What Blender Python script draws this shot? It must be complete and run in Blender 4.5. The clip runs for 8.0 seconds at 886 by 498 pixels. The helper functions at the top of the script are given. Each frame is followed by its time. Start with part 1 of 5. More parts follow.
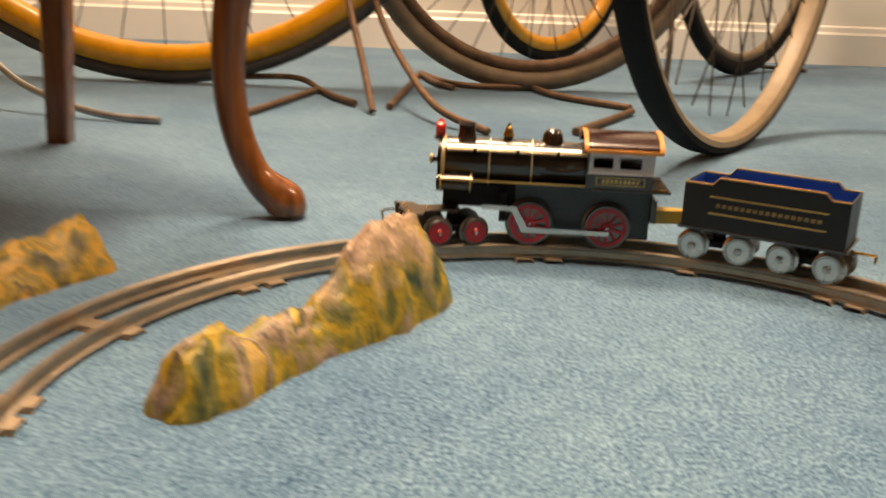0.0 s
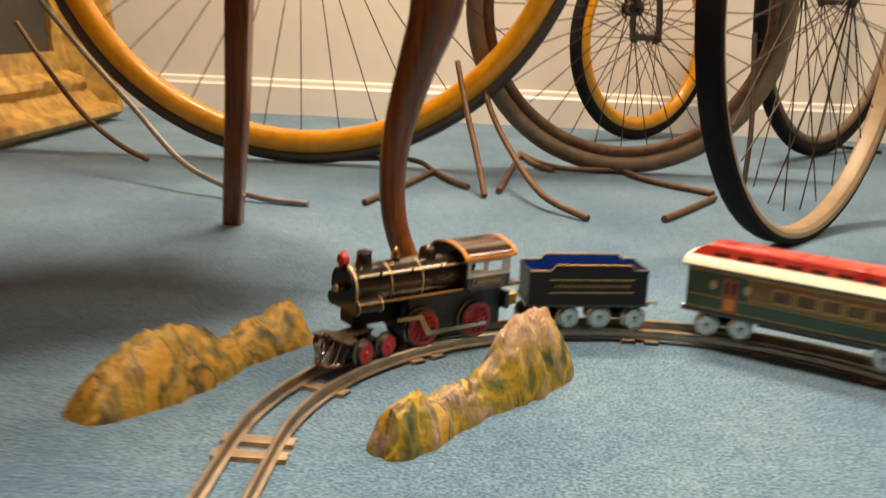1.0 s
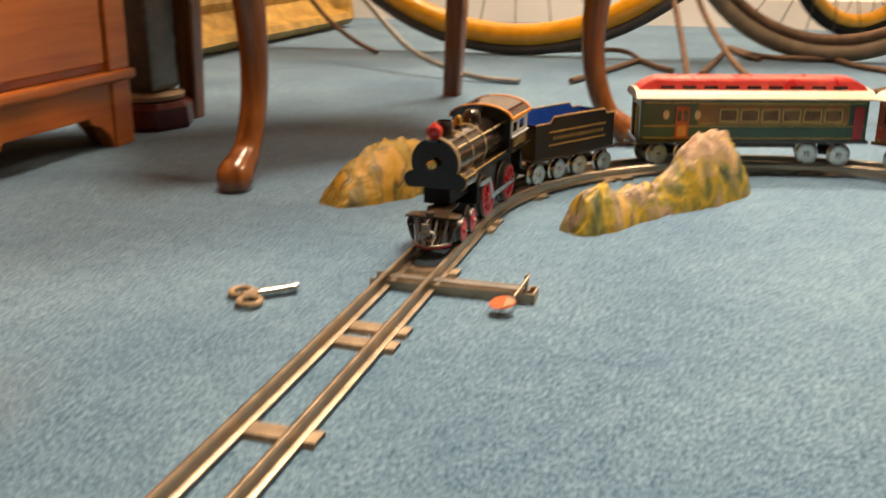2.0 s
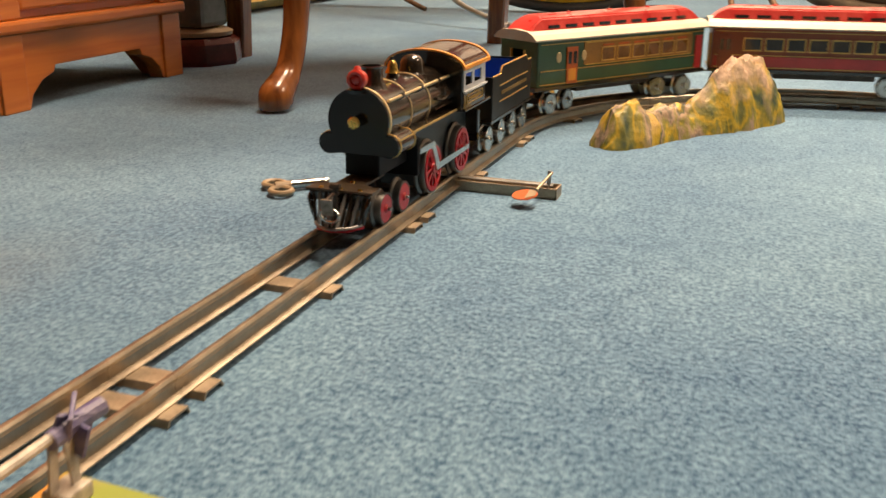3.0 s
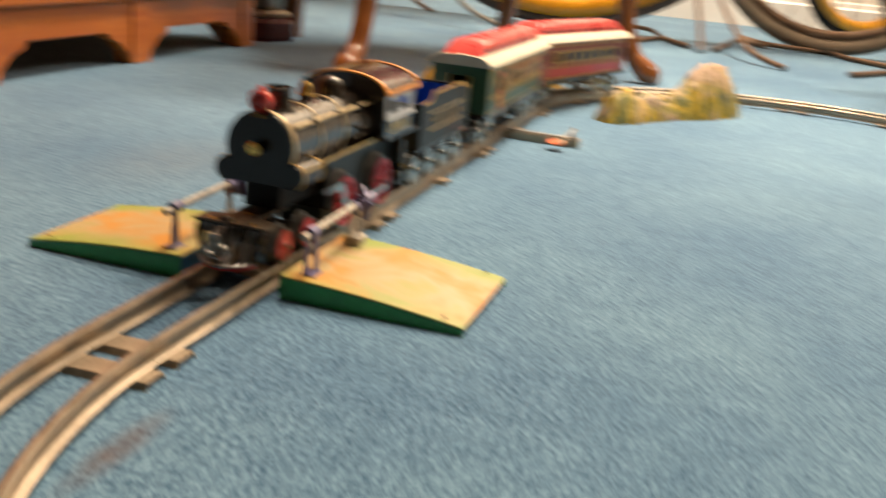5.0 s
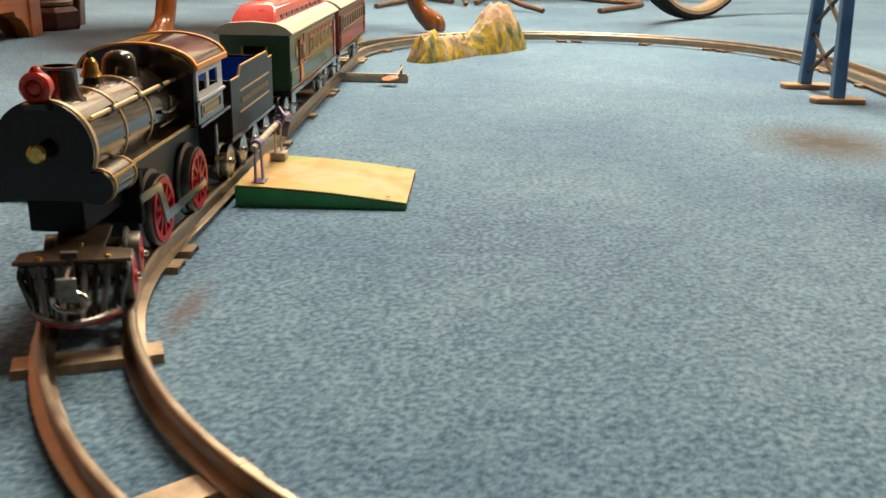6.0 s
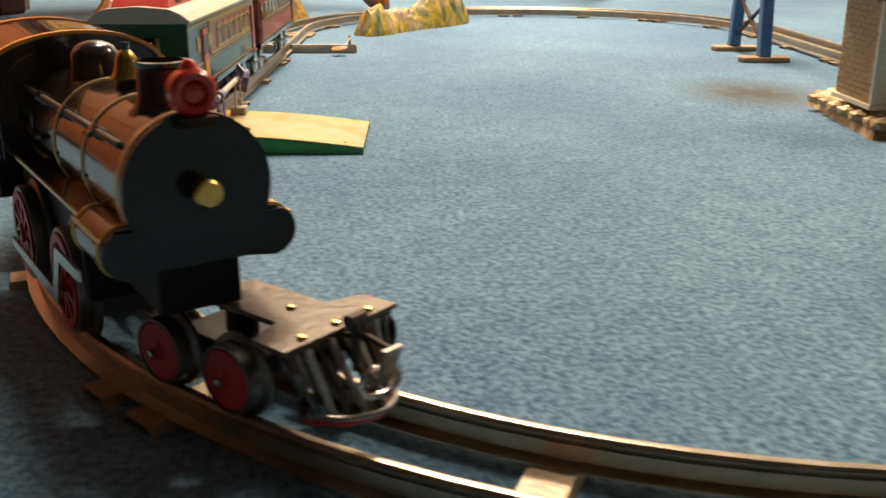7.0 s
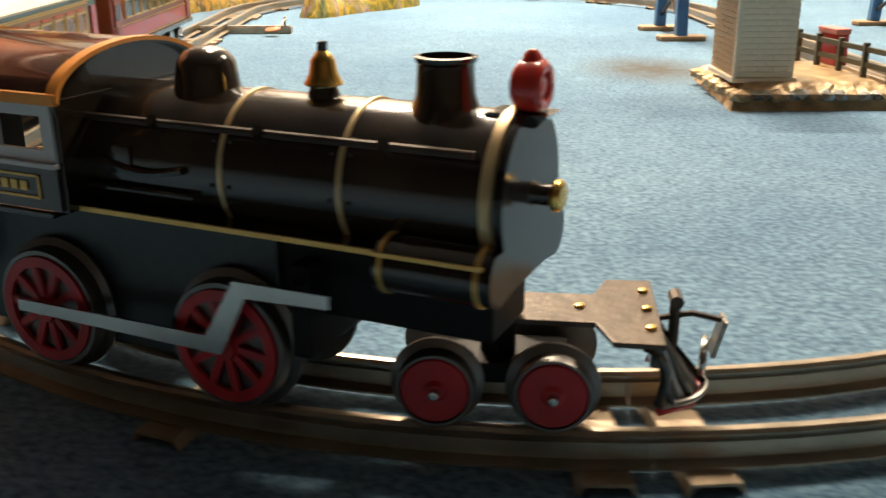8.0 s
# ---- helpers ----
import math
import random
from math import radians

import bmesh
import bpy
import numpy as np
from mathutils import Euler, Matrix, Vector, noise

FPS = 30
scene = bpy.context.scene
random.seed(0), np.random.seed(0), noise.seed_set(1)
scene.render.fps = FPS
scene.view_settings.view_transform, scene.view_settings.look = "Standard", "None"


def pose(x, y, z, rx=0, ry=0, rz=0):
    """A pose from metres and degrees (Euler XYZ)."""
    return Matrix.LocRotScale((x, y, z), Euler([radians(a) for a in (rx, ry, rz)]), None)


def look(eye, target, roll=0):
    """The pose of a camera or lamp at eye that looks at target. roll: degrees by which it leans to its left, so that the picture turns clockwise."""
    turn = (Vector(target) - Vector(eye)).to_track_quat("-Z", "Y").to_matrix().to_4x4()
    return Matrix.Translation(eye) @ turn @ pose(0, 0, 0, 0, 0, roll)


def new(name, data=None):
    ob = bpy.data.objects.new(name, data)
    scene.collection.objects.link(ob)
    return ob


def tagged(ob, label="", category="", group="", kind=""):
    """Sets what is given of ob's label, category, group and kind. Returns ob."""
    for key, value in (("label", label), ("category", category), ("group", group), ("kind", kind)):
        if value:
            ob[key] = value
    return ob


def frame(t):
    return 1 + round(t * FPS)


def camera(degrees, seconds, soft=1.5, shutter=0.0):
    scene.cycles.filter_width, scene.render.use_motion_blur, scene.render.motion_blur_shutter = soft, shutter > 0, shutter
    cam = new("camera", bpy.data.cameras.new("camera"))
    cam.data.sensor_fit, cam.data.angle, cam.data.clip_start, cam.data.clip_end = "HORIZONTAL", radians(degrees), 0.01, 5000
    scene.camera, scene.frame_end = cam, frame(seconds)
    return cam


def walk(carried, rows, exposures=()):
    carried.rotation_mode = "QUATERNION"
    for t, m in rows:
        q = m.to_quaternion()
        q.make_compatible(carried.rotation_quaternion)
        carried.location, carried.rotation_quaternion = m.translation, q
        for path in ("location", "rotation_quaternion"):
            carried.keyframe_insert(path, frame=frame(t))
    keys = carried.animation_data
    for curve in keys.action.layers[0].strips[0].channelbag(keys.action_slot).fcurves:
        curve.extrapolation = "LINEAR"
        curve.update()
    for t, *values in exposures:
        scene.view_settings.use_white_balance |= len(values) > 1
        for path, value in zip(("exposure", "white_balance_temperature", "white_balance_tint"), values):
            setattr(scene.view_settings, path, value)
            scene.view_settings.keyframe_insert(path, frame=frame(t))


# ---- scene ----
cam = camera(49.4, 8.0, shutter=0.5)
PATH = [
    (0, (0.2278, 0.3854, 0.2365), (0.2686, 1.7848, -0.1774), 2.3),
    (0.2, (0.2234, 0.3599, 0.2599), (0.2117, 1.7608, -0.1511), 1.3),
    (0.5, (0.2000, 0.3395, 0.2460), (0.1599, 1.7527, -0.1183), 2.1),
    (1, (0.1730, 0.1825, 0.3285), (0.0964, 1.5987, -0.0182), 2.4),
    (1.2, (0.1788, 0.0839, 0.3672), (0.0854, 1.4958, 0.0073), 2.3),
    (1.5, (0.1869, 0.0219, 0.3329), (0.0409, 1.4104, -0.0927), 2.3),
    (2, (0.2175, 0.0073, 0.2555), (-0.1679, 1.3425, -0.1905), 0.2),
    (2.2, (0.2285, 0.0037, 0.2380), (-0.1993, 1.3206, -0.2234), 0.0),
    (3.3, (0.2584, -0.0672, 0.1935), (-0.2161, 1.2315, -0.2752), 1.1),
    (3.5, (0.2679, -0.1102, 0.2139), (-0.2219, 1.1848, -0.2489), 2.4),
    (4, (0.2949, -0.2219, 0.2336), (-0.2883, 1.0293, -0.2424), 2.7),
    (4.5, (0.2913, -0.2789, 0.2263), (-0.2920, 0.9694, -0.2548), 3.0),
    (5, (0.2533, -0.3409, 0.2022), (-0.1336, 0.9921, -0.2497), 5.5),
    (5.2, (0.2314, -0.3686, 0.1796), (0.0518, 1.0052, -0.2803), 4.7),
    (6.3, (0.1591, -0.4811, 0.1548), (0.1453, 0.9067, -0.2986), 1.0),
    (6.5, (0.1504, -0.4833, 0.1438), (0.1657, 0.9030, -0.3139), 0.9),
    (7, (0.1723, -0.5183, 0.1460), (0.2095, 0.8658, -0.3183), 0.2),
    (7.5, (0.2161, -0.5409, 0.1416), (0.2409, 0.8410, -0.3292), -0.4),
    (8, (0.2723, -0.5650, 0.1431), (0.2898, 0.8132, -0.3387), -0.1),
]
walk(cam, [(t, look(eye, target, roll)) for t, eye, target, roll in PATH],
     exposures=[(0.0, -0.12, 7600, 15), (1.0, -0.14, 7200, 13), (2.0, 0.14, 7200, 14), (3.5, 0.24, 7050, 12), (4.5, 0.37, 6550, 8), (6.5, 0.54, 6450, 8), (7.0, 0.56, 6400, 8), (7.5, 0.66, 6400, 8), (8.0, 1.12, 6250, 6)])

# ---- light ----
world = bpy.data.worlds.new("world")
scene.world = world
world.use_nodes = True
world.node_tree.nodes["Background"].inputs[0].default_value = (0.9, 0.93, 1.0, 1)
world.node_tree.nodes["Background"].inputs[1].default_value = 0.035


# overhead sources out of view; all are assumed
def assumed_lamp(x, y, power, size, spread=180):
    data = bpy.data.lights.new("ceiling_light", "AREA")
    data.energy, data.shape, data.size, data.size_y = power, "RECTANGLE", size[0], size[1]
    data.color, data.spread = (1.0, 0.77, 0.56), radians(spread)
    ob = new("ceiling_light", data)
    ob.matrix_world = pose(x, y, 2.44)
    return ob


assumed_lamp(2.3, 1.30, 50, (0.6, 0.6))
# added fill: a narrow cone that fades towards the south curve
assumed_lamp(0.32, 1.00, 13, (0.5, 0.5), 70)
# added fill: faint, for the hut's south face
assumed_lamp(2.3, -0.45, 0.6, (0.4, 0.4))
# added fill that brightens the north wall
assumed_lamp(0.1, 2.42, 112, (0.9, 0.3))


# ---- materials ----
def material(name, color, rough=0.5, metal=0.0, vary=0.15, scale=40.0, bump=0.0, bump_scale=200.0, second=None, coat=0.0, gloss=0.5):
    """A painted or metal surface: two scales of variation in colour and gloss, and fine relief."""
    m = bpy.data.materials.new(name)
    m.use_nodes = True
    nt = m.node_tree
    b = nt.nodes["Principled BSDF"]
    b.inputs["Roughness"].default_value = rough
    b.inputs["Metallic"].default_value = metal
    b.inputs["Coat Weight"].default_value = coat
    b.inputs["Specular IOR Level"].default_value = gloss
    tc = nt.nodes.new("ShaderNodeTexCoord")
    n1 = nt.nodes.new("ShaderNodeTexNoise")
    n1.inputs["Scale"].default_value, n1.inputs["Detail"].default_value = scale, 6
    n2 = nt.nodes.new("ShaderNodeTexNoise")
    n2.inputs["Scale"].default_value, n2.inputs["Detail"].default_value = scale * 7, 3
    nt.links.new(tc.outputs["Object"], n1.inputs["Vector"])
    nt.links.new(tc.outputs["Object"], n2.inputs["Vector"])
    add = nt.nodes.new("ShaderNodeMath")
    add.operation = "MULTIPLY_ADD"
    add.inputs[1].default_value = 0.4
    nt.links.new(n2.outputs["Fac"], add.inputs[0])
    nt.links.new(n1.outputs["Fac"], add.inputs[2])
    ramp = nt.nodes.new("ShaderNodeValToRGB")
    dark = [c * (1 - vary) for c in color]
    light = [min(1, c * (1 + vary)) for c in color]
    if second:
        light = second
    ramp.color_ramp.elements[0].position, ramp.color_ramp.elements[1].position = 0.5, 0.9
    ramp.color_ramp.elements[0].color = (*dark, 1)
    ramp.color_ramp.elements[1].color = (*light, 1)
    nt.links.new(add.outputs[0], ramp.inputs[0])
    nt.links.new(ramp.outputs[0], b.inputs["Base Color"])
    rr = nt.nodes.new("ShaderNodeMapRange")
    rr.inputs["To Min"].default_value = max(0.03, rough - 0.08)
    rr.inputs["To Max"].default_value = min(1, rough + 0.12)
    nt.links.new(n1.outputs["Fac"], rr.inputs["Value"])
    nt.links.new(rr.outputs[0], b.inputs["Roughness"])
    if bump:
        n3 = nt.nodes.new("ShaderNodeTexNoise")
        n3.inputs["Scale"].default_value, n3.inputs["Detail"].default_value = bump_scale, 4
        nt.links.new(tc.outputs["Object"], n3.inputs["Vector"])
        bp = nt.nodes.new("ShaderNodeBump")
        bp.inputs["Strength"].default_value, bp.inputs["Distance"].default_value = bump, 0.002
        nt.links.new(n3.outputs["Fac"], bp.inputs["Height"])
        nt.links.new(bp.outputs[0], b.inputs["Normal"])
    return m


MARKS = [(0.047, -0.058, 0.008, 0.036, 1.2, (0.11, 0.055, 0.035)),
         (0.485, 0.367, 0.068, 0.085, 1.9, (0.055, 0.058, 0.055)),
         (-0.189, 0.361, 0.060, 0.110, 0.4, (0.16, 0.15, 0.13))]


def carpet_material():
    m = bpy.data.materials.new("carpet")
    m.use_nodes = True
    nt = m.node_tree
    b = nt.nodes["Principled BSDF"]
    b.inputs["Roughness"].default_value = 0.95
    b.inputs["Specular IOR Level"].default_value = 0.1
    b.inputs["Sheen Weight"].default_value = 0.25
    tc = nt.nodes.new("ShaderNodeTexCoord")
    def tex(scale, detail, rough=0.6):
        n = nt.nodes.new("ShaderNodeTexNoise")
        n.inputs["Scale"].default_value, n.inputs["Detail"].default_value = scale, detail
        n.inputs["Roughness"].default_value = rough
        nt.links.new(tc.outputs["Object"], n.inputs["Vector"])
        return n
    tuft, yarn, wear, clump = tex(300, 3, 0.65), tex(900, 2), tex(4.2, 5, 0.55), tex(60, 3)
    c1 = nt.nodes.new("ShaderNodeValToRGB")
    c1.color_ramp.elements[0].position, c1.color_ramp.elements[1].position = 0.375, 0.625
    c1.color_ramp.elements[0].color = (0.032, 0.098, 0.185, 1)
    c1.color_ramp.elements[1].color = (0.185, 0.335, 0.475, 1)
    blend = nt.nodes.new("ShaderNodeMix")
    blend.inputs[0].default_value = 0.2
    nt.links.new(tuft.outputs["Fac"], blend.inputs[2])
    nt.links.new(clump.outputs["Fac"], blend.inputs[3])
    nt.links.new(blend.outputs[0], c1.inputs[0])
    c2 = nt.nodes.new("ShaderNodeValToRGB")
    c2.color_ramp.elements[0].position, c2.color_ramp.elements[1].position = 0.35, 0.65
    c2.color_ramp.elements[0].color = (0.68, 0.74, 0.80, 1)
    c2.color_ramp.elements[1].color = (1.10, 1.05, 1.01, 1)
    nt.links.new(wear.outputs["Fac"], c2.inputs[0])
    mix = nt.nodes.new("ShaderNodeMix")
    mix.data_type, mix.blend_type = "RGBA", "MULTIPLY"
    mix.inputs[0].default_value = 1
    nt.links.new(c1.outputs[0], mix.inputs[6])
    nt.links.new(c2.outputs[0], mix.inputs[7])
    # marks on the pile: old rust brown near the south curve, dark grey by the hut, grey-brown west of the track
    last = mix.outputs[2]
    for cx, cy, rx, ry, amount, tone in MARKS:
        mp = nt.nodes.new("ShaderNodeMapping")
        mp.inputs["Location"].default_value = (-cx / rx, -cy / ry, 0)
        mp.inputs["Scale"].default_value = (1 / rx, 1 / ry, 0)
        nt.links.new(tc.outputs["Object"], mp.inputs[0])
        ln = nt.nodes.new("ShaderNodeVectorMath")
        ln.operation = "LENGTH"
        nt.links.new(mp.outputs[0], ln.inputs[0])
        mr = nt.nodes.new("ShaderNodeMapRange")
        mr.inputs["From Min"].default_value, mr.inputs["From Max"].default_value = 0.2, 1.2
        mr.inputs["To Min"].default_value, mr.inputs["To Max"].default_value = amount, 0.0
        nt.links.new(ln.outputs["Value"], mr.inputs["Value"])
        mu = nt.nodes.new("ShaderNodeMath")
        mu.operation = "MULTIPLY"
        nt.links.new(mr.outputs[0], mu.inputs[0])
        nt.links.new(clump.outputs["Fac"], mu.inputs[1])
        mark_mix = nt.nodes.new("ShaderNodeMix")
        mark_mix.data_type = "RGBA"
        mark_mix.inputs[7].default_value = (*tone, 1)
        nt.links.new(mu.outputs[0], mark_mix.inputs[0])
        nt.links.new(last, mark_mix.inputs[6])
        last = mark_mix.outputs[2]
    nt.links.new(mark_mix.outputs[2], b.inputs["Base Color"])
    add = nt.nodes.new("ShaderNodeMath")
    add.operation = "MULTIPLY_ADD"
    add.inputs[1].default_value = 0.5
    nt.links.new(yarn.outputs["Fac"], add.inputs[0])
    nt.links.new(tuft.outputs["Fac"], add.inputs[2])
    bp = nt.nodes.new("ShaderNodeBump")
    bp.inputs["Strength"].default_value, bp.inputs["Distance"].default_value = 0.06, 0.003
    nt.links.new(add.outputs[0], bp.inputs["Height"])
    nt.links.new(bp.outputs[0], b.inputs["Normal"])
    return m


def hill_material(name, crown, flank_a, flank_b, deep, low=0.020, high=0.046):
    """Hand-painted papier-mache: pale crown, green and yellow runs down the flanks."""
    m = bpy.data.materials.new(name)
    m.use_nodes = True
    nt = m.node_tree
    b = nt.nodes["Principled BSDF"]
    b.inputs["Roughness"].default_value = 0.55
    tc = nt.nodes.new("ShaderNodeTexCoord")
    def tex(sx, sy, sz, scale, detail=4):
        mp = nt.nodes.new("ShaderNodeMapping")
        mp.inputs["Scale"].default_value = (sx, sy, sz)
        nt.links.new(tc.outputs["Object"], mp.inputs[0])
        n = nt.nodes.new("ShaderNodeTexNoise")
        n.inputs["Scale"].default_value, n.inputs["Detail"].default_value = scale, detail
        nt.links.new(mp.outputs[0], n.inputs["Vector"])
        return n
    runs, blots, fine = tex(1, 1, 0.5, 30, 4), tex(1, 1, 1, 38), tex(1, 1, 1, 240)
    runs.inputs["Distortion"].default_value = 0.35
    def ramp(src, stops):
        r = nt.nodes.new("ShaderNodeValToRGB")
        while len(r.color_ramp.elements) < len(stops):
            r.color_ramp.elements.new(0.5)
        for e, (p, c) in zip(r.color_ramp.elements, stops):
            e.position, e.color = p, (*c, 1)
        nt.links.new(src, r.inputs[0])
        return r
    flank = ramp(runs.outputs["Fac"], [(0.34, deep), (0.42, flank_a), (0.47, flank_b), (0.51, flank_a), (0.56, tuple(c * 0.6 for c in crown)), (0.60, deep), (0.66, flank_b)])
    sep = nt.nodes.new("ShaderNodeSeparateXYZ")
    nt.links.new(tc.outputs["Object"], sep.inputs[0])
    hi = nt.nodes.new("ShaderNodeMapRange")
    hi.inputs["From Min"].default_value, hi.inputs["From Max"].default_value = low, high
    nt.links.new(sep.outputs["Z"], hi.inputs["Value"])
    ad = nt.nodes.new("ShaderNodeMath")
    ad.operation = "MULTIPLY_ADD"
    ad.inputs[1].default_value, ad.use_clamp = 2.8, True
    off = nt.nodes.new("ShaderNodeMath")
    off.operation = "SUBTRACT"
    off.inputs[1].default_value = 0.56
    nt.links.new(blots.outputs["Fac"], off.inputs[0])
    nt.links.new(off.outputs[0], ad.inputs[0])
    nt.links.new(hi.outputs[0], ad.inputs[2])
    mix = nt.nodes.new("ShaderNodeMix")
    mix.data_type = "RGBA"
    nt.links.new(ad.outputs[0], mix.inputs[0])
    nt.links.new(flank.outputs[0], mix.inputs[6])
    top = ramp(fine.outputs["Fac"], [(0.3, tuple(c * 0.72 for c in crown)), (0.65, crown)])
    nt.links.new(top.outputs[0], mix.inputs[7])
    nt.links.new(mix.outputs[2], b.inputs["Base Color"])
    bp = nt.nodes.new("ShaderNodeBump")
    bp.inputs["Strength"].default_value, bp.inputs["Distance"].default_value = 0.9, 0.005
    nt.links.new(blots.outputs["Fac"], bp.inputs["Height"])
    bp2 = nt.nodes.new("ShaderNodeBump")
    bp2.inputs["Strength"].default_value, bp2.inputs["Distance"].default_value = 0.4, 0.0012
    nt.links.new(fine.outputs["Fac"], bp2.inputs["Height"])
    nt.links.new(bp.outputs[0], bp2.inputs["Normal"])
    nt.links.new(bp2.outputs[0], b.inputs["Normal"])
    return m


def wood_material(name, dark, light, rough=0.25, axis=2):
    m = bpy.data.materials.new(name)
    m.use_nodes = True
    nt = m.node_tree
    b = nt.nodes["Principled BSDF"]
    b.inputs["Roughness"].default_value = rough
    b.inputs["Coat Weight"].default_value = 0.35
    b.inputs["Coat Roughness"].default_value = 0.15
    tc = nt.nodes.new("ShaderNodeTexCoord")
    mp = nt.nodes.new("ShaderNodeMapping")
    sc = [30.0, 30.0, 30.0]
    sc[axis] = 2.0
    mp.inputs["Scale"].default_value = sc
    nt.links.new(tc.outputs["Object"], mp.inputs[0])
    n = nt.nodes.new("ShaderNodeTexNoise")
    n.inputs["Scale"].default_value, n.inputs["Detail"].default_value = 2.5, 8
    n.inputs["Distortion"].default_value = 0.6
    nt.links.new(mp.outputs[0], n.inputs["Vector"])
    r = nt.nodes.new("ShaderNodeValToRGB")
    r.color_ramp.elements[0].position, r.color_ramp.elements[1].position = 0.3, 0.72
    r.color_ramp.elements[0].color, r.color_ramp.elements[1].color = (*dark, 1), (*light, 1)
    nt.links.new(n.outputs["Fac"], r.inputs[0])
    nt.links.new(r.outputs[0], b.inputs["Base Color"])
    bp = nt.nodes.new("ShaderNodeBump")
    bp.inputs["Strength"].default_value, bp.inputs["Distance"].default_value = 0.15, 0.001
    nt.links.new(n.outputs["Fac"], bp.inputs["Height"])
    nt.links.new(bp.outputs[0], b.inputs["Normal"])
    return m


CARPET = carpet_material()
WALL = material("wall_paint", (0.80, 0.77, 0.70), 0.7, vary=0.04, scale=3, bump=0.05, bump_scale=300)
# unseen walls kept dark so little light bounces onto the train's south side
UNSEEN_DARK = material("unseen_wall_dark", (0.07, 0.05, 0.035), 0.6, vary=0.1, scale=3)
SKIRT = material("skirting_paint", (0.82, 0.80, 0.75), 0.35, vary=0.03, scale=6)
# unseen ceiling, greyed so that it gives back less light
CEIL = material("ceiling_paint", (0.42, 0.41, 0.39), 0.8, vary=0.03, scale=4)
TIN = material("rail_tinplate", (0.37, 0.315, 0.245), 0.33, 0.94, vary=0.15, scale=60, bump=0.04, bump_scale=500)
SLEEPER = material("sleeper_tinplate", (0.37, 0.295, 0.21), 0.42, 0.6, vary=0.25, scale=70, bump=0.1, bump_scale=400)
BLACK = material("black_enamel", (0.008, 0.008, 0.008), 0.17, 0.0, vary=0.4, scale=45, second=(0.030, 0.020, 0.012), coat=0.55, bump=0.10, bump_scale=130)
FRONT_BLACK = material("smokebox_paint", (0.007, 0.008, 0.009), 0.16, 0.0, vary=0.3, scale=60, gloss=0.4, bump=0.04, bump_scale=250)
# the deck enamel is black; its brown stands for warm light reflected in it
DECK_WARM_SHEEN = material("worn_black_tin_warm_sheen", (0.075, 0.055, 0.038), 0.34, 0.45, vary=0.35, scale=90, bump=0.15, bump_scale=300)
BLACK_MATT = material("black_matt_paint", (0.007, 0.007, 0.008), 0.5, 0.0, vary=0.3, scale=30, gloss=0.2)
IRON_WORN = material("worn_tin", (0.30, 0.28, 0.25), 0.35, 0.85, vary=0.4, scale=200)
FADED_GOLD = material("faded_gold_litho", (0.26, 0.17, 0.055), 0.4, 0.3, vary=0.25)
GREY_TIN = material("dark_grey_tinplate", (0.042, 0.055, 0.060), 0.42, 0.3, vary=0.2)
GOLD = material("gold_lining", (0.62, 0.40, 0.12), 0.3, 0.6, vary=0.15)
ORANGE = material("orange_lining", (0.75, 0.30, 0.05), 0.4, vary=0.12)
BRASS = material("brass", (0.72, 0.47, 0.13), 0.25, 1.0, vary=0.15)
CREAM_BAND = material("pale_band", (0.58, 0.45, 0.25), 0.35, 0.5, vary=0.12)
RED_LAMP = material("red_lamp_paint", (0.55, 0.03, 0.02), 0.25, vary=0.15, coat=0.4)
RED_WHEEL = material("red_wheel_paint", (0.44, 0.015, 0.024), 0.38, vary=0.15)
STEEL = material("bright_tinplate", (0.52, 0.51, 0.48), 0.24, 1.0, vary=0.15)
TYRE_STEEL = material("dark_steel_tyre", (0.17, 0.165, 0.155), 0.36, 0.9, vary=0.25)
DULL_STEEL = material("dull_steel", (0.32, 0.32, 0.31), 0.38, 0.9, vary=0.2)
CAB_WHITE = material("pale_grey_litho", (0.56, 0.58, 0.60), 0.35, vary=0.08)
CAB_ROOF = material("dark_red_roof", (0.035, 0.012, 0.010), 0.18, vary=0.25, coat=0.5)
TENDER_BLACK = material("charcoal_litho", (0.008, 0.009, 0.008), 0.42, vary=0.25, coat=0.08, gloss=0.35)
COAL_BLUE = material("blue_paint", (0.006, 0.072, 0.34), 0.5, vary=0.15)
GREEN = material("dark_green_litho", (0.025, 0.075, 0.035), 0.32, vary=0.18, coat=0.3)
MAROON = material("maroon_litho", (0.38, 0.024, 0.024), 0.32, vary=0.15, coat=0.3)
BROWN_RED = material("brown_red_litho", (0.23, 0.05, 0.022), 0.35, vary=0.15)
ROOF_RED = material("scarlet_roof_paint", (0.62, 0.035, 0.035), 0.28, vary=0.12, second=(0.70, 0.10, 0.08), coat=0.4)
ROOF_CREAM = material("cream_eave_paint", (0.55, 0.51, 0.40), 0.4, vary=0.08)
WINDOW_DARK = material("dark_window", (0.02, 0.018, 0.015), 0.12, vary=0.2)
WINDOW_AMBER = material("amber_window_litho", (0.16, 0.07, 0.018), 0.25, vary=0.4)
DOOR_ORANGE = material("orange_door_litho", (0.50, 0.10, 0.02), 0.35, vary=0.15)
OLIVE = material("amber_panel_litho", (0.27, 0.13, 0.03), 0.35, vary=0.2)
YELLOW_LITHO = material("yellow_litho", (0.55, 0.36, 0.07), 0.35, vary=0.15)
HILL_A = hill_material("painted_hill_a", (0.54, 0.37, 0.255), (0.19, 0.175, 0.03), (0.46, 0.30, 0.02), (0.035, 0.06, 0.035), 0.026, 0.056)
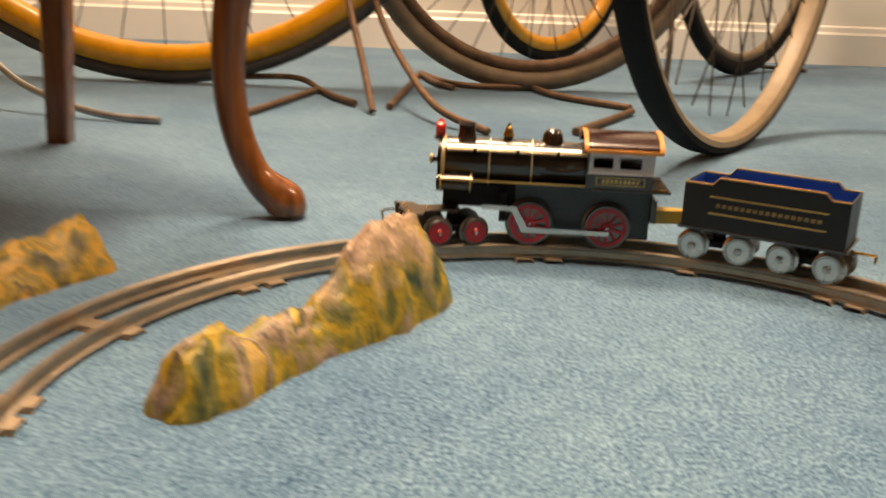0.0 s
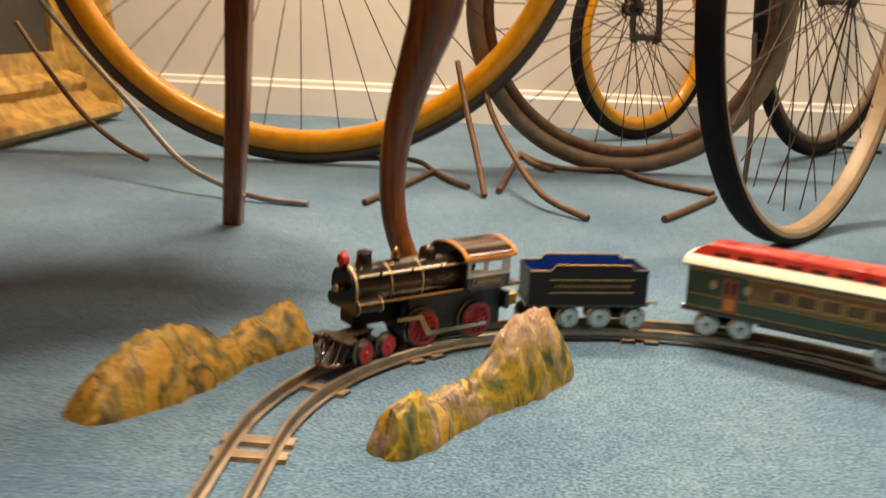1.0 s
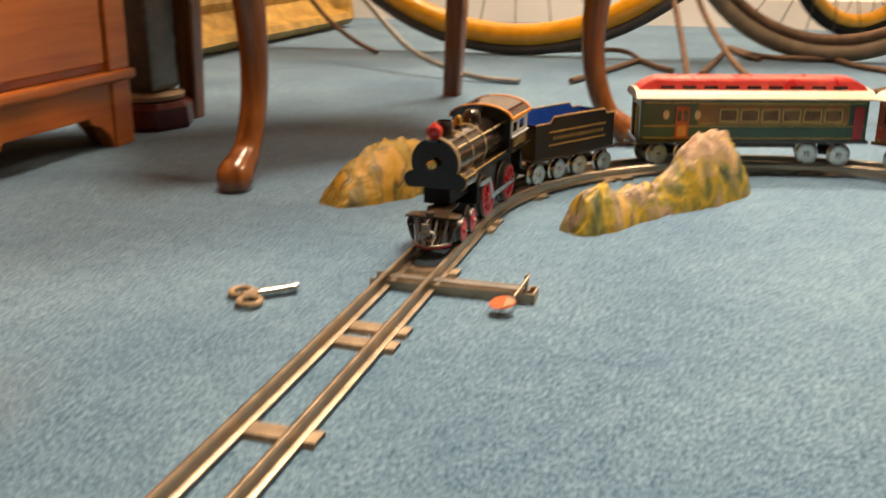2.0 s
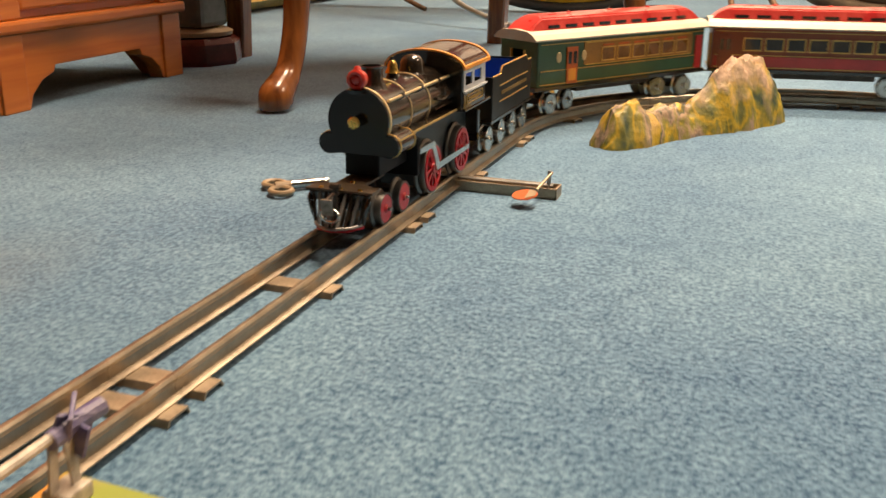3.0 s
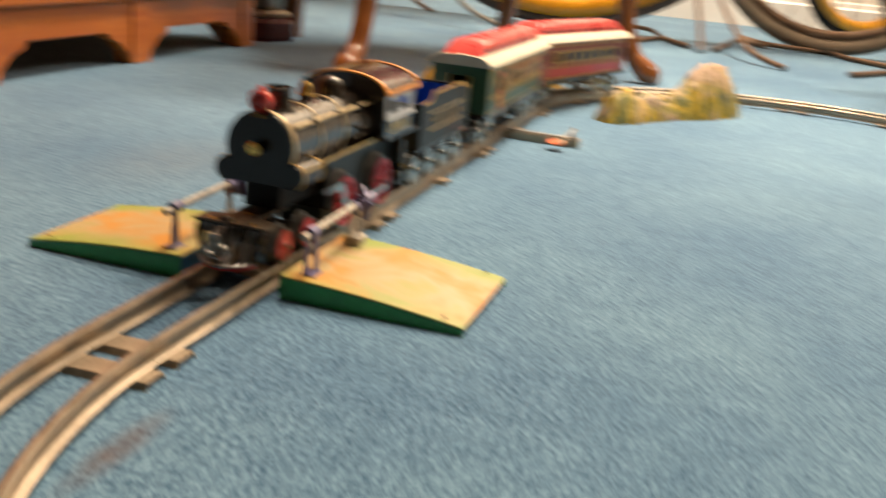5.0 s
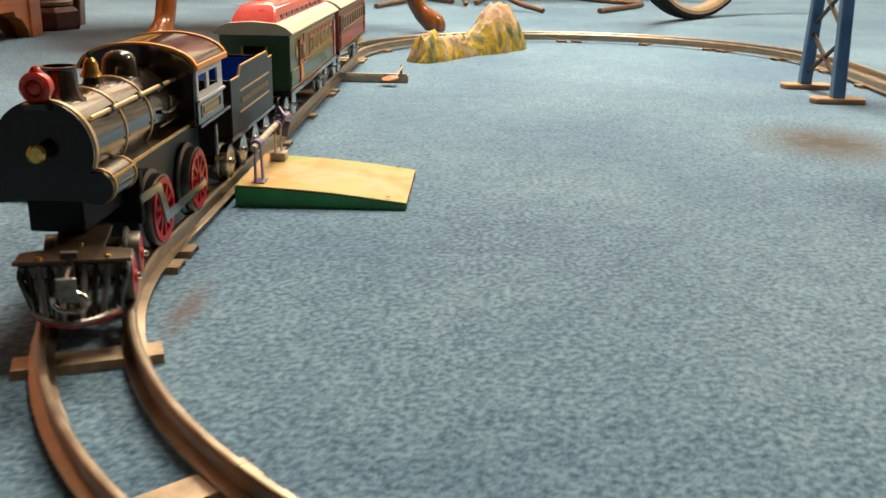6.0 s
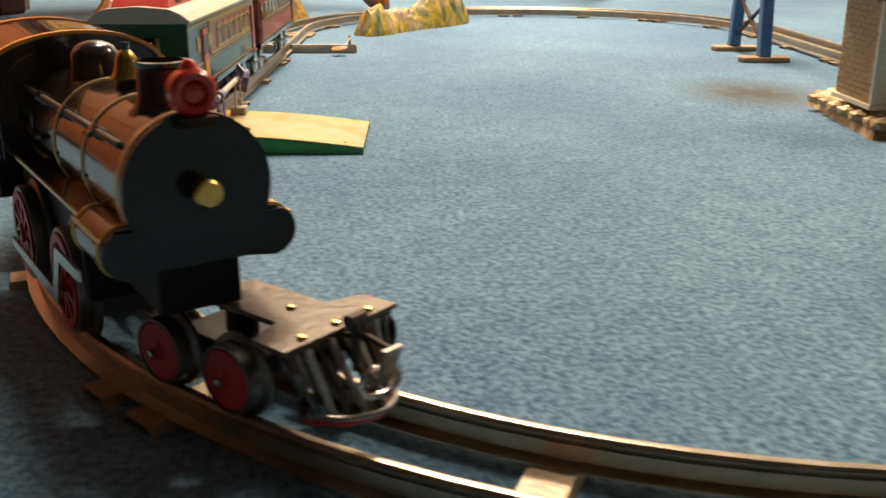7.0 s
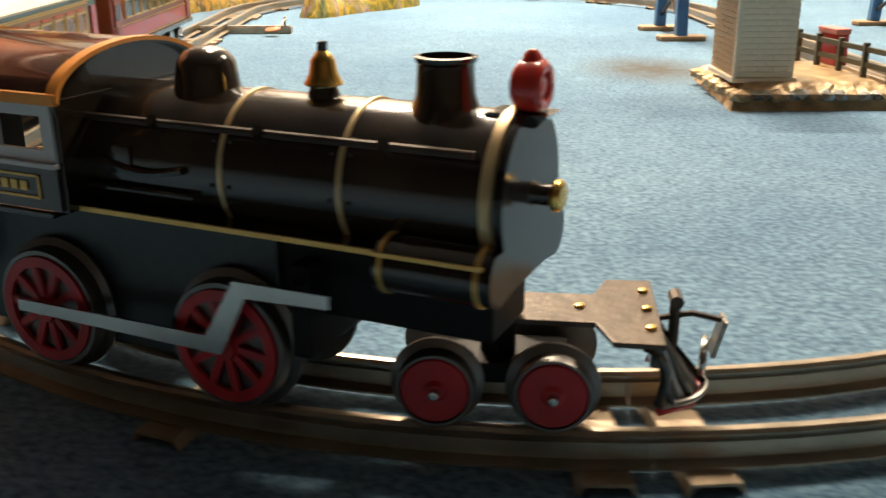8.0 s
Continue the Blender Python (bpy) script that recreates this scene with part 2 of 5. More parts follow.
HILL_B = hill_material("painted_hill_b", (0.50, 0.33, 0.05), (0.19, 0.145, 0.03), (0.44, 0.24, 0.025), (0.05, 0.045, 0.02), 0.036, 0.060)


def ramp_material():
    """Sprayed tin: cream in the middle, orange clouds, olive green towards the two road edges."""
    m = material("ramp_sprayed_paint", (0.62, 0.47, 0.22), 0.42, vary=0.1, scale=20, bump=0.06, bump_scale=120)
    nt = m.node_tree
    b = nt.nodes["Principled BSDF"]
    tc = nt.nodes.new("ShaderNodeTexCoord")
    n = nt.nodes.new("ShaderNodeTexNoise")
    n.inputs["Scale"].default_value, n.inputs["Detail"].default_value, n.inputs["Distortion"].default_value = 27, 2.5, 0.6
    nt.links.new(tc.outputs["Object"], n.inputs["Vector"])
    r = nt.nodes.new("ShaderNodeValToRGB")
    for p in (0.47, 0.54):
        r.color_ramp.elements.new(p)
    for e, (p, c) in zip(r.color_ramp.elements, ((0.38, (0.38, 0.33, 0.10)), (0.46, (0.47, 0.35, 0.18)), (0.54, (0.50, 0.30, 0.11)), (0.62, (0.55, 0.25, 0.04)))):
        e.position, e.color = p, (*c, 1)
    nt.links.new(n.outputs["Fac"], r.inputs[0])
    sep = nt.nodes.new("ShaderNodeSeparateXYZ")
    nt.links.new(tc.outputs["Object"], sep.inputs[0])
    last = sep.outputs["Y"]
    for op, val in (("SUBTRACT", 0.164), ("ABSOLUTE", 0.0)):
        mt = nt.nodes.new("ShaderNodeMath")
        mt.operation = op
        mt.inputs[1].default_value = val
        nt.links.new(last, mt.inputs[0])
        last = mt.outputs[0]
    wob = nt.nodes.new("ShaderNodeMath")
    wob.operation = "MULTIPLY_ADD"
    wob.inputs[1].default_value = -0.09
    nt.links.new(n.outputs["Fac"], wob.inputs[0])
    nt.links.new(last, wob.inputs[2])
    mr = nt.nodes.new("ShaderNodeMapRange")
    mr.inputs["From Min"].default_value, mr.inputs["From Max"].default_value = -0.024, 0.006
    mr.inputs["To Max"].default_value = 0.95
    nt.links.new(wob.outputs[0], mr.inputs["Value"])
    mix = nt.nodes.new("ShaderNodeMix")
    mix.data_type = "RGBA"
    mix.inputs[7].default_value = (0.27, 0.34, 0.06, 1)
    nt.links.new(mr.outputs[0], mix.inputs[0])
    nt.links.new(r.outputs[0], mix.inputs[6])
    nt.links.new(mix.outputs[2], b.inputs["Base Color"])
    return m


RAMP_TOP = ramp_material()
RAMP_GREEN = material("ramp_green_paint", (0.02, 0.26, 0.06), 0.35, vary=0.2)
RAMP_BLUE = material("ramp_blue_paint", (0.03, 0.14, 0.26), 0.4, vary=0.2)
PURPLE = material("purple_paint", (0.10, 0.09, 0.30), 0.45, vary=0.3, scale=110, second=(0.26, 0.24, 0.34))
GATE_WHITE = material("worn_white_paint", (0.50, 0.45, 0.38), 0.45, vary=0.35, scale=150)
MAHOGANY = wood_material("polished_mahogany", (0.10, 0.029, 0.007), (0.30, 0.103, 0.026))
CABINET_WOOD = wood_material("orange_brown_wood", (0.40, 0.098, 0.015), (0.58, 0.178, 0.031), 0.35, 1)
SEAT_RED = material("red_upholstery", (0.42, 0.03, 0.06), 0.85, vary=0.12, bump=0.3)
RUBBER = material("old_black_rubber", (0.014, 0.013, 0.012), 0.8, gloss=0.15, vary=0.25, bump=0.3, bump_scale=300)
RUBBER_GREY = material("grey_rubber", (0.065, 0.055, 0.048), 0.7, vary=0.2, bump=0.3, bump_scale=300)
RUBBER_BROWN = material("brown_rubber", (0.19, 0.14, 0.09), 0.7, vary=0.2, bump=0.3, bump_scale=300)
RIM_YELLOW = material("yellow_rim_enamel", (0.78, 0.34, 0.012), 0.3, vary=0.12, coat=0.3)
RIM_TAN = material("tan_rim", (0.31, 0.23, 0.14), 0.45, vary=0.15)
RUST = material("rusty_iron", (0.14, 0.08, 0.045), 0.6, 0.4, vary=0.35, scale=60, bump=0.3)
IRON = material("old_iron", (0.07, 0.055, 0.045), 0.5, 0.6, vary=0.3, scale=60)
GILT = material("gilt_plaster", (0.46, 0.29, 0.08), 0.42, 0.35, vary=0.35, scale=30, bump=1.0, bump_scale=55)
CANVAS = material("dark_canvas", (0.035, 0.03, 0.022), 0.6, vary=0.3, scale=8)
COLUMN_GREEN = material("grey_green_marble", (0.10, 0.11, 0.10), 0.2, vary=0.3, scale=14)
COLUMN_RED = material("dark_red_lacquer", (0.09, 0.012, 0.012), 0.22, vary=0.2)
TOWER_BLUE = material("blue_tower_paint", (0.06, 0.16, 0.32), 0.35, vary=0.2)
FOOT_TAN = material("tan_tinplate", (0.36, 0.22, 0.11), 0.45, vary=0.25)
BRICK_CREAM = material("cream_litho_brick", (0.84, 0.77, 0.60), 0.5, vary=0.08, scale=60)
BRICK_TAN = material("tan_litho_brick", (0.40, 0.26, 0.11), 0.5, vary=0.12, scale=60)
PINK_TIN = material("pink_tin_paint", (0.55, 0.22, 0.20), 0.45, vary=0.2, scale=90)
FENCE_OLIVE = material("olive_grey_paint", (0.055, 0.058, 0.040), 0.5, vary=0.3, scale=90)
ROCK_FOIL = material("painted_rock_base", (0.42, 0.30, 0.16), 0.35, 0.3, vary=0.4, scale=70, bump=1.0, bump_scale=90)


# ---- building helpers ----
def part(name, bm, mat, parent=None, label="", smooth=False):
    me = bpy.data.meshes.new(name)
    bm.normal_update()
    if smooth:
        for f in bm.faces:
            f.smooth = True
        for e in bm.edges:
            if len(e.link_faces) == 2 and e.calc_face_angle(0) > 0.6:
                e.smooth = False
    bm.to_mesh(me)
    bm.free()
    me.materials.append(mat)
    ob = new(name, me)
    ob.parent = parent
    if label:
        tagged(ob, label)
    return ob


def box(x0, x1, y0, y1, z0, z1, bevel=0.0, bm=None):
    own = bmesh.new()
    bmesh.ops.create_cube(own, size=1)
    for v in own.verts:
        v.co = Vector((x0 + (v.co.x + 0.5) * (x1 - x0), y0 + (v.co.y + 0.5) * (y1 - y0), z0 + (v.co.z + 0.5) * (z1 - z0)))
    if bevel:
        bmesh.ops.bevel(own, geom=own.edges[:], offset=bevel, segments=2, profile=0.6, affect="EDGES")
    return join(bm, own)


def join(bm, own, m=None):
    """Adds the bmesh own (moved by m) to bm."""
    if m is not None:
        bmesh.ops.transform(own, matrix=m, verts=own.verts)
    if bm is None:
        return own
    me = bpy.data.meshes.new("joined")
    own.to_mesh(me)
    own.free()
    bm.from_mesh(me)
    bpy.data.meshes.remove(me)
    return bm


def lathe(profile, m=None, n=24, bm=None, arc=360.0):
    """Turns (radius, height) round z."""
    own = bmesh.new()
    closed = arc >= 360
    rings = []
    for i in range(n if closed else n + 1):
        a = radians(arc) * i / n
        rings.append([own.verts.new((r * math.cos(a), r * math.sin(a), z)) for r, z in profile])
    for i in range(n):
        p, q = rings[i], rings[(i + 1) % len(rings)]
        for k in range(len(profile) - 1):
            own.faces.new((p[k], q[k], q[k + 1], p[k + 1]))
    bmesh.ops.remove_doubles(own, verts=own.verts, dist=1e-6)
    bmesh.ops.recalc_face_normals(own, faces=own.faces)
    return join(bm, own, m)


def prism(outline, depth, m=None, bm=None, bevel=0.0):
    """An outline in x, y drawn out along z by depth."""
    own = bmesh.new()
    f = own.faces.new([own.verts.new((x, y, 0)) for x, y in outline])
    r = bmesh.ops.extrude_face_region(own, geom=[f])
    bmesh.ops.translate(own, verts=[g for g in r["geom"] if isinstance(g, bmesh.types.BMVert)], vec=(0, 0, depth))
    bmesh.ops.recalc_face_normals(own, faces=own.faces)
    if bevel:
        bmesh.ops.bevel(own, geom=own.edges[:], offset=bevel, segments=2, profile=0.6, affect="EDGES")
    return join(bm, own, m)


def smooth_line(pts, n=6):
    """A Catmull-Rom line through the points."""
    pts = [Vector(p) for p in pts]
    out = []
    for i in range(len(pts) - 1):
        a, b, c, d = pts[max(0, i - 1)], pts[i], pts[i + 1], pts[min(len(pts) - 1, i + 2)]
        for k in range(n):
            t = k / n
            out.append(0.5 * (2 * b + (c - a) * t + (2 * a - 5 * b + 4 * c - d) * t * t + (3 * b - a - 3 * c + d) * t ** 3))
    return out + [pts[-1]]


def tube(line, radius, n=10, bm=None, closed=False):
    """A round bar along a line; radius may be a list."""
    own = bmesh.new()
    line = [Vector(p) for p in line]
    count = len(line)
    rings = []
    side = None
    for i, p in enumerate(line):
        if closed:
            d = line[(i + 1) % count] - line[i - 1]
        else:
            d = line[min(count - 1, i + 1)] - line[max(0, i - 1)]
        d.normalize()
        if side is None:
            side = d.orthogonal().normalized()
        side = (side - d * side.dot(d)).normalized()
        up = d.cross(side)
        r = radius[i] if isinstance(radius, (list, tuple)) else radius
        rings.append([own.verts.new(p + side * (r * math.cos(6.28318 * k / n)) + up * (r * math.sin(6.28318 * k / n))) for k in range(n)])
    for i in range(count if closed else count - 1):
        p, q = rings[i], rings[(i + 1) % count]
        for k in range(n):
            own.faces.new((p[k], p[(k + 1) % n], q[(k + 1) % n], q[k]))
    if not closed:
        own.faces.new(rings[0][::-1])
        own.faces.new(rings[-1])
    bmesh.ops.recalc_face_normals(own, faces=own.faces)
    return join(bm, own)


def square_bar(line, sizes, bm=None, bevel=0.003):
    """A bar of square section along a line, with its sides along x and y."""
    own = bmesh.new()
    rings = []
    for p, s in zip(line, sizes):
        h, c = s / 2, min(bevel, s * 0.2)
        q = [(-h + c, -h), (h - c, -h), (h, -h + c), (h, h - c), (h - c, h), (-h + c, h), (-h, h - c), (-h, -h + c)]
        rings.append([own.verts.new((p[0] + a, p[1] + b, p[2])) for a, b in q])
    for p, q in zip(rings, rings[1:]):
        for k in range(8):
            own.faces.new((p[k], p[(k + 1) % 8], q[(k + 1) % 8], q[k]))
    own.faces.new(rings[0][::-1])
    own.faces.new(rings[-1])
    bmesh.ops.recalc_face_normals(own, faces=own.faces)
    return join(bm, own)


def thing(name, label, category, group="", m=None):
    ob = tagged(new(name), label, category, group)
    ob.empty_display_size = 0.02
    if m is not None:
        ob.matrix_world = m
    return ob


def structure(name, bm, mat, label, smooth=False):
    return tagged(part(name, bm, mat, None, label, smooth), kind="structure")


ALONG_Y = pose(0, 0, 0, -90, 0, 0)     # local z to world y
ALONG_X = pose(0, 0, 0, 0, 90, 0)      # local z to world x

# ---- the room ----
WALL_Y = 3.2
structure("floor", box(-2.2, 3.4, -2.6, WALL_Y, -0.05, 0.0), CARPET, "light blue short-pile carpet covering the room")
structure("wall_north", box(-2.2, 3.4, WALL_Y, WALL_Y + 0.12, -0.05, 2.5), WALL, "cream painted wall behind the old bicycles")
# three walls out of view, added dark to cut the fill light
structure("wall_south", box(-2.2, 3.4, -2.72, -2.6, -0.05, 2.5), UNSEEN_DARK, "unseen plain wall, dark to hold back bounced light")
structure("wall_west", box(-2.32, -2.2, -2.6, WALL_Y, -0.05, 2.5), UNSEEN_DARK, "unseen plain side wall, dark to hold back bounced light")
structure("wall_east", box(3.4, 3.52, -2.6, WALL_Y, -0.05, 2.5), UNSEEN_DARK, "unseen plain side wall, dark to hold back bounced light")
structure("ceiling", box(-2.32, 3.52, -2.72, WALL_Y + 0.12, 2.5, 2.6), CEIL, "unseen plain ceiling, greyed to cut bounced light")
structure("baseboard", prism([(0, 0), (0.016, 0), (0.016, 0.085), (0.010, 0.092), (0.008, 0.105), (0, 0.11)], 5.6,
          Matrix(((0, 0, 1, -2.2), (-1, 0, 0, WALL_Y), (0, 1, 0, 0), (0, 0, 0, 1)))), SKIRT, "white painted skirting board along the cream wall")

# ---- the track ----
R, RUN, GAUGE, RAIL_TOP = 0.331, 0.840, 0.035, 0.0139
START = 0.008      # where the west straight begins


def on_track(s):
    """Point and heading (towards growing s) on the oval's centre line; on the west straight s is y."""
    loop = 2 * RUN + 2 * math.pi * R
    s = (s - START) % loop
    if s < RUN:
        return Vector((0, START + s, 0)), Vector((0, 1, 0))
    s -= RUN
    if s < math.pi * R:
        a = s / R
        return Vector((R - R * math.cos(a), START + RUN + R * math.sin(a), 0)), Vector((math.sin(a), math.cos(a), 0))
    s -= math.pi * R
    if s < RUN:
        return Vector((2 * R, START + RUN - s, 0)), Vector((0, -1, 0))
    a = (s - RUN) / R
    return Vector((R + R * math.cos(a), START - R * math.sin(a), 0)), Vector((-math.sin(a), -math.cos(a), 0))


RAIL_SECTION = [(-0.0048, 0.0036), (0.0048, 0.0036), (0.0048, 0.0043), (0.0010, 0.0052), (0.0008, 0.0098), (0.0019, 0.0112),
                (0.0021, 0.0126), (0.0012, 0.0137), (0.0, 0.0139), (-0.0012, 0.0137), (-0.0021, 0.0126), (-0.0019, 0.0112), (-0.0008, 0.0098), (-0.0010, 0.0052), (-0.0048, 0.0043)]


def rail(s0, s1, off):
    bm = bmesh.new()
    n = 14
    rings = []
    for i in range(n + 1):
        p, d = on_track(s0 + (s1 - s0) * i / n)
        side = Vector((d.y, -d.x, 0))
        rings.append([bm.verts.new(p + side * (off + x) + Vector((0, 0, z))) for x, z in RAIL_SECTION])
    k = len(RAIL_SECTION)
    for p, q in zip(rings, rings[1:]):
        for j in range(k):
            bm.faces.new((p[j], p[(j + 1) % k], q[(j + 1) % k], q[j]))
    bm.faces.new(rings[0][::-1])
    bm.faces.new(rings[-1])
    bmesh.ops.recalc_face_normals(bm, faces=bm.faces)
    return bm


def sleeper_mesh():
    """A pressed tin sleeper: a shallow tray with turned-down edges and a nail hole."""
    own = bmesh.new()
    half, w = 0.0285, 0.0082
    sec = [(-w, 0.0), (-w + 0.0015, 0.0034), (w - 0.0015, 0.0034), (w, 0.0), (w - 0.001, 0.0), (w - 0.0025, 0.0025), (-w + 0.0025, 0.0025), (-w + 0.001, 0.0)]
    rings = [[own.verts.new((x, y, z + 0.0002)) for y, z in sec] for x in (-half, half)]
    for j in range(8):
        own.faces.new((rings[0][j], rings[0][(j + 1) % 8], rings[1][(j + 1) % 8], rings[1][j]))
    own.faces.new(rings[0][::-1])
    own.faces.new(rings[1])
    lathe([(0.0, 0.0037), (0.0022, 0.0037)], pose(0.006, 0, 0), 10, own)
    bmesh.ops.recalc_face_normals(own, faces=own.faces)
    return own


SLEEPER_MESH = None


def track_section(s0, s1, curved):
    global SLEEPER_MESH
    t = thing("track_section", ("curved" if curved else "straight") + " tinplate toy railway track section with pressed sleepers", "toy track", "toy railway oval")
    for off in (-GAUGE / 2, GAUGE / 2):
        part("rail", rail(s0 + 0.00012, s1 - 0.00012, off), TIN, t, smooth=True)
    for s in (s0 + 0.013, (s0 + s1) / 2, s1 - 0.013):
        p, d = on_track(s)
        if SLEEPER_MESH is None:
            ob = part("sleeper", sleeper_mesh(), SLEEPER, t)
            SLEEPER_MESH = ob.data
        else:
            ob = new("sleeper", SLEEPER_MESH)
            ob.parent = t
        ob.matrix_basis = pose(p.x, p.y, 0, 0, 0, math.degrees(math.atan2(d.y, d.x)) - 90 + random.uniform(-1.5, 1.5))
    return t


ARC = math.pi * R / 4
for i in range(3):
    track_section(START + i * RUN / 3, START + (i + 1) * RUN / 3, False)
    track_section(START + RUN + 4 * ARC + i * RUN / 3, START + RUN + 4 * ARC + (i + 1) * RUN / 3, False)
for i in range(4):
    track_section(START + RUN + i * ARC, START + RUN + (i + 1) * ARC, True)
    track_section(START + 2 * RUN + (4 + i) * ARC, START + 2 * RUN + (5 + i) * ARC, True)

# ---- the train ----
# Vehicles run towards their own +x; z is the floor's.
MOVERS = []      # (vehicle, front pivot, rear pivot) as distances behind the leading axle
TRUCKS = []      # (truck, vehicle, distance behind the leading axle, x in the vehicle)
WHEELS = []      # (wheel, x, z, radius)
RODS = []


def wheel_pair_mesh(r, tyre_w=0.0045):
    """One wheel, its axle along y, outer face to +y, with a flange behind."""
    return lathe([(0.0, 0.0), (r * 0.90, 0.0), (r * 0.91, 0.0012), (r * 0.98, 0.0012), (r, 0.0004), (r * 1.0, -tyre_w + 0.001), (r * 1.0 + 0.0022, -tyre_w), (r * 1.0 + 0.0022, -tyre_w - 0.0012), (r * 0.9, -tyre_w - 0.0016), (0.0, -tyre_w - 0.0016)], ALONG_Y, 28)


def wheel(name, parent, x, side, r, face, tyre, spokes=0, y=0.0195):
    """A wheel with a coloured face; side +1 is the vehicle's left."""
    w = part(name, wheel_pair_mesh(r), tyre, parent, smooth=True)
    flip = 0 if side > 0 else 180
    base = pose(x, side * y, RAIL_TOP + r, 0, 0, flip)
    bm = bmesh.new()
    if spokes:
        lathe([(r * 0.72, 0.0006), (r * 0.72, 0.0020), (r * 0.89, 0.0020), (r * 0.89, 0.0006)], ALONG_Y, 28, bm)
        part("hub", lathe([(0, 0.0030), (r * 0.2, 0.0030), (r * 0.24, 0.0004)], ALONG_Y, 16), face, w, smooth=True)
        for k in range(spokes):
            part("spoke", join(None, box(-r * 0.06, r * 0.06, 0.0004, 0.0018, r * 0.15, r * 0.76), pose(0, 0, 0, 0, 360 * k / spokes, 0)), face, w)
    else:
        lathe([(r * 0.89, 0.0004), (r * 0.84, 0.0012), (r * 0.3, 0.0010), (r * 0.2, 0.0022), (0, 0.0024)], ALONG_Y, 24, bm)
    part("wheel_face", bm, face, w, smooth=True)
    part("axle_end", lathe([(0.0, 0.0045), (0.0012, 0.0042), (0.0014, 0.002)], ALONG_Y, 10), STEEL, w, smooth=True)
    w.matrix_basis = base
    WHEELS.append((w, base, r, side))
    return w


def truck(name, parent, x, base, r, face, tyre, frame_mat, y=0.0195, side_frames=False):
    """A swivelling truck with two axles; its frame is the mesh, the wheels its children."""
    bm = box(-base / 2 - 0.004, base / 2 + 0.004, -0.010, 0.010, RAIL_TOP + r - 0.002, RAIL_TOP + r + 0.004, 0.0008)
    for xx in (-base / 2, base / 2):
        tube([(xx, -y, RAIL_TOP + r), (xx, y, RAIL_TOP + r)], 0.0014, 8, bm)
    lathe([(0, RAIL_TOP + r + 0.003), (0.005, RAIL_TOP + r + 0.003), (0.005, RAIL_TOP + r + 0.012), (0, RAIL_TOP + r + 0.012)], None, 12, bm)
    if side_frames:
        for sd in (-1, 1):
            zc = RAIL_TOP + r
            outline = [(-base / 2 - 0.006, zc + 0.003), (-base / 2 + 0.003, zc - 0.004), (-0.006, zc - 0.006), (0.006, zc - 0.006), (base / 2 - 0.003, zc - 0.004), (base / 2 + 0.006, zc + 0.003), (base / 2 + 0.002, zc + 0.006), (-base / 2 - 0.002, zc + 0.006)]
            prism(outline, 0.0012, Matrix(((1, 0, 0, 0), (0, 0, 1, sd * (y + 0.0035) - 0.0006), (0, 1, 0, 0), (0, 0, 0, 1))), bm)
        box(-0.003, 0.003, -y - 0.0035, y + 0.0035, RAIL_TOP + r + 0.0035, RAIL_TOP + r + 0.006, 0, bm)
    t = part(name, bm, frame_mat, parent)
    t.matrix_basis = pose(x, 0, 0)
    for xx in (-base / 2, base / 2):
        for sd in (-1, 1):
            wheel("wheel", t, xx, sd, r, face, tyre, y=y)
    return t


def bars(parent, name, x0, x1, y, side, z, h, mat, count=1, gap=0.0):
    bm = bmesh.new()
    for k in range(count):
        a = x0 + (x1 - x0) * k / count
        b = x0 + (x1 - x0) * (k + 1) / count - gap
        box(a, b, side * y - 0.0003, side * y + 0.0003, z - h / 2, z + h / 2, 0, bm)
    return part(name, bm, mat, parent)


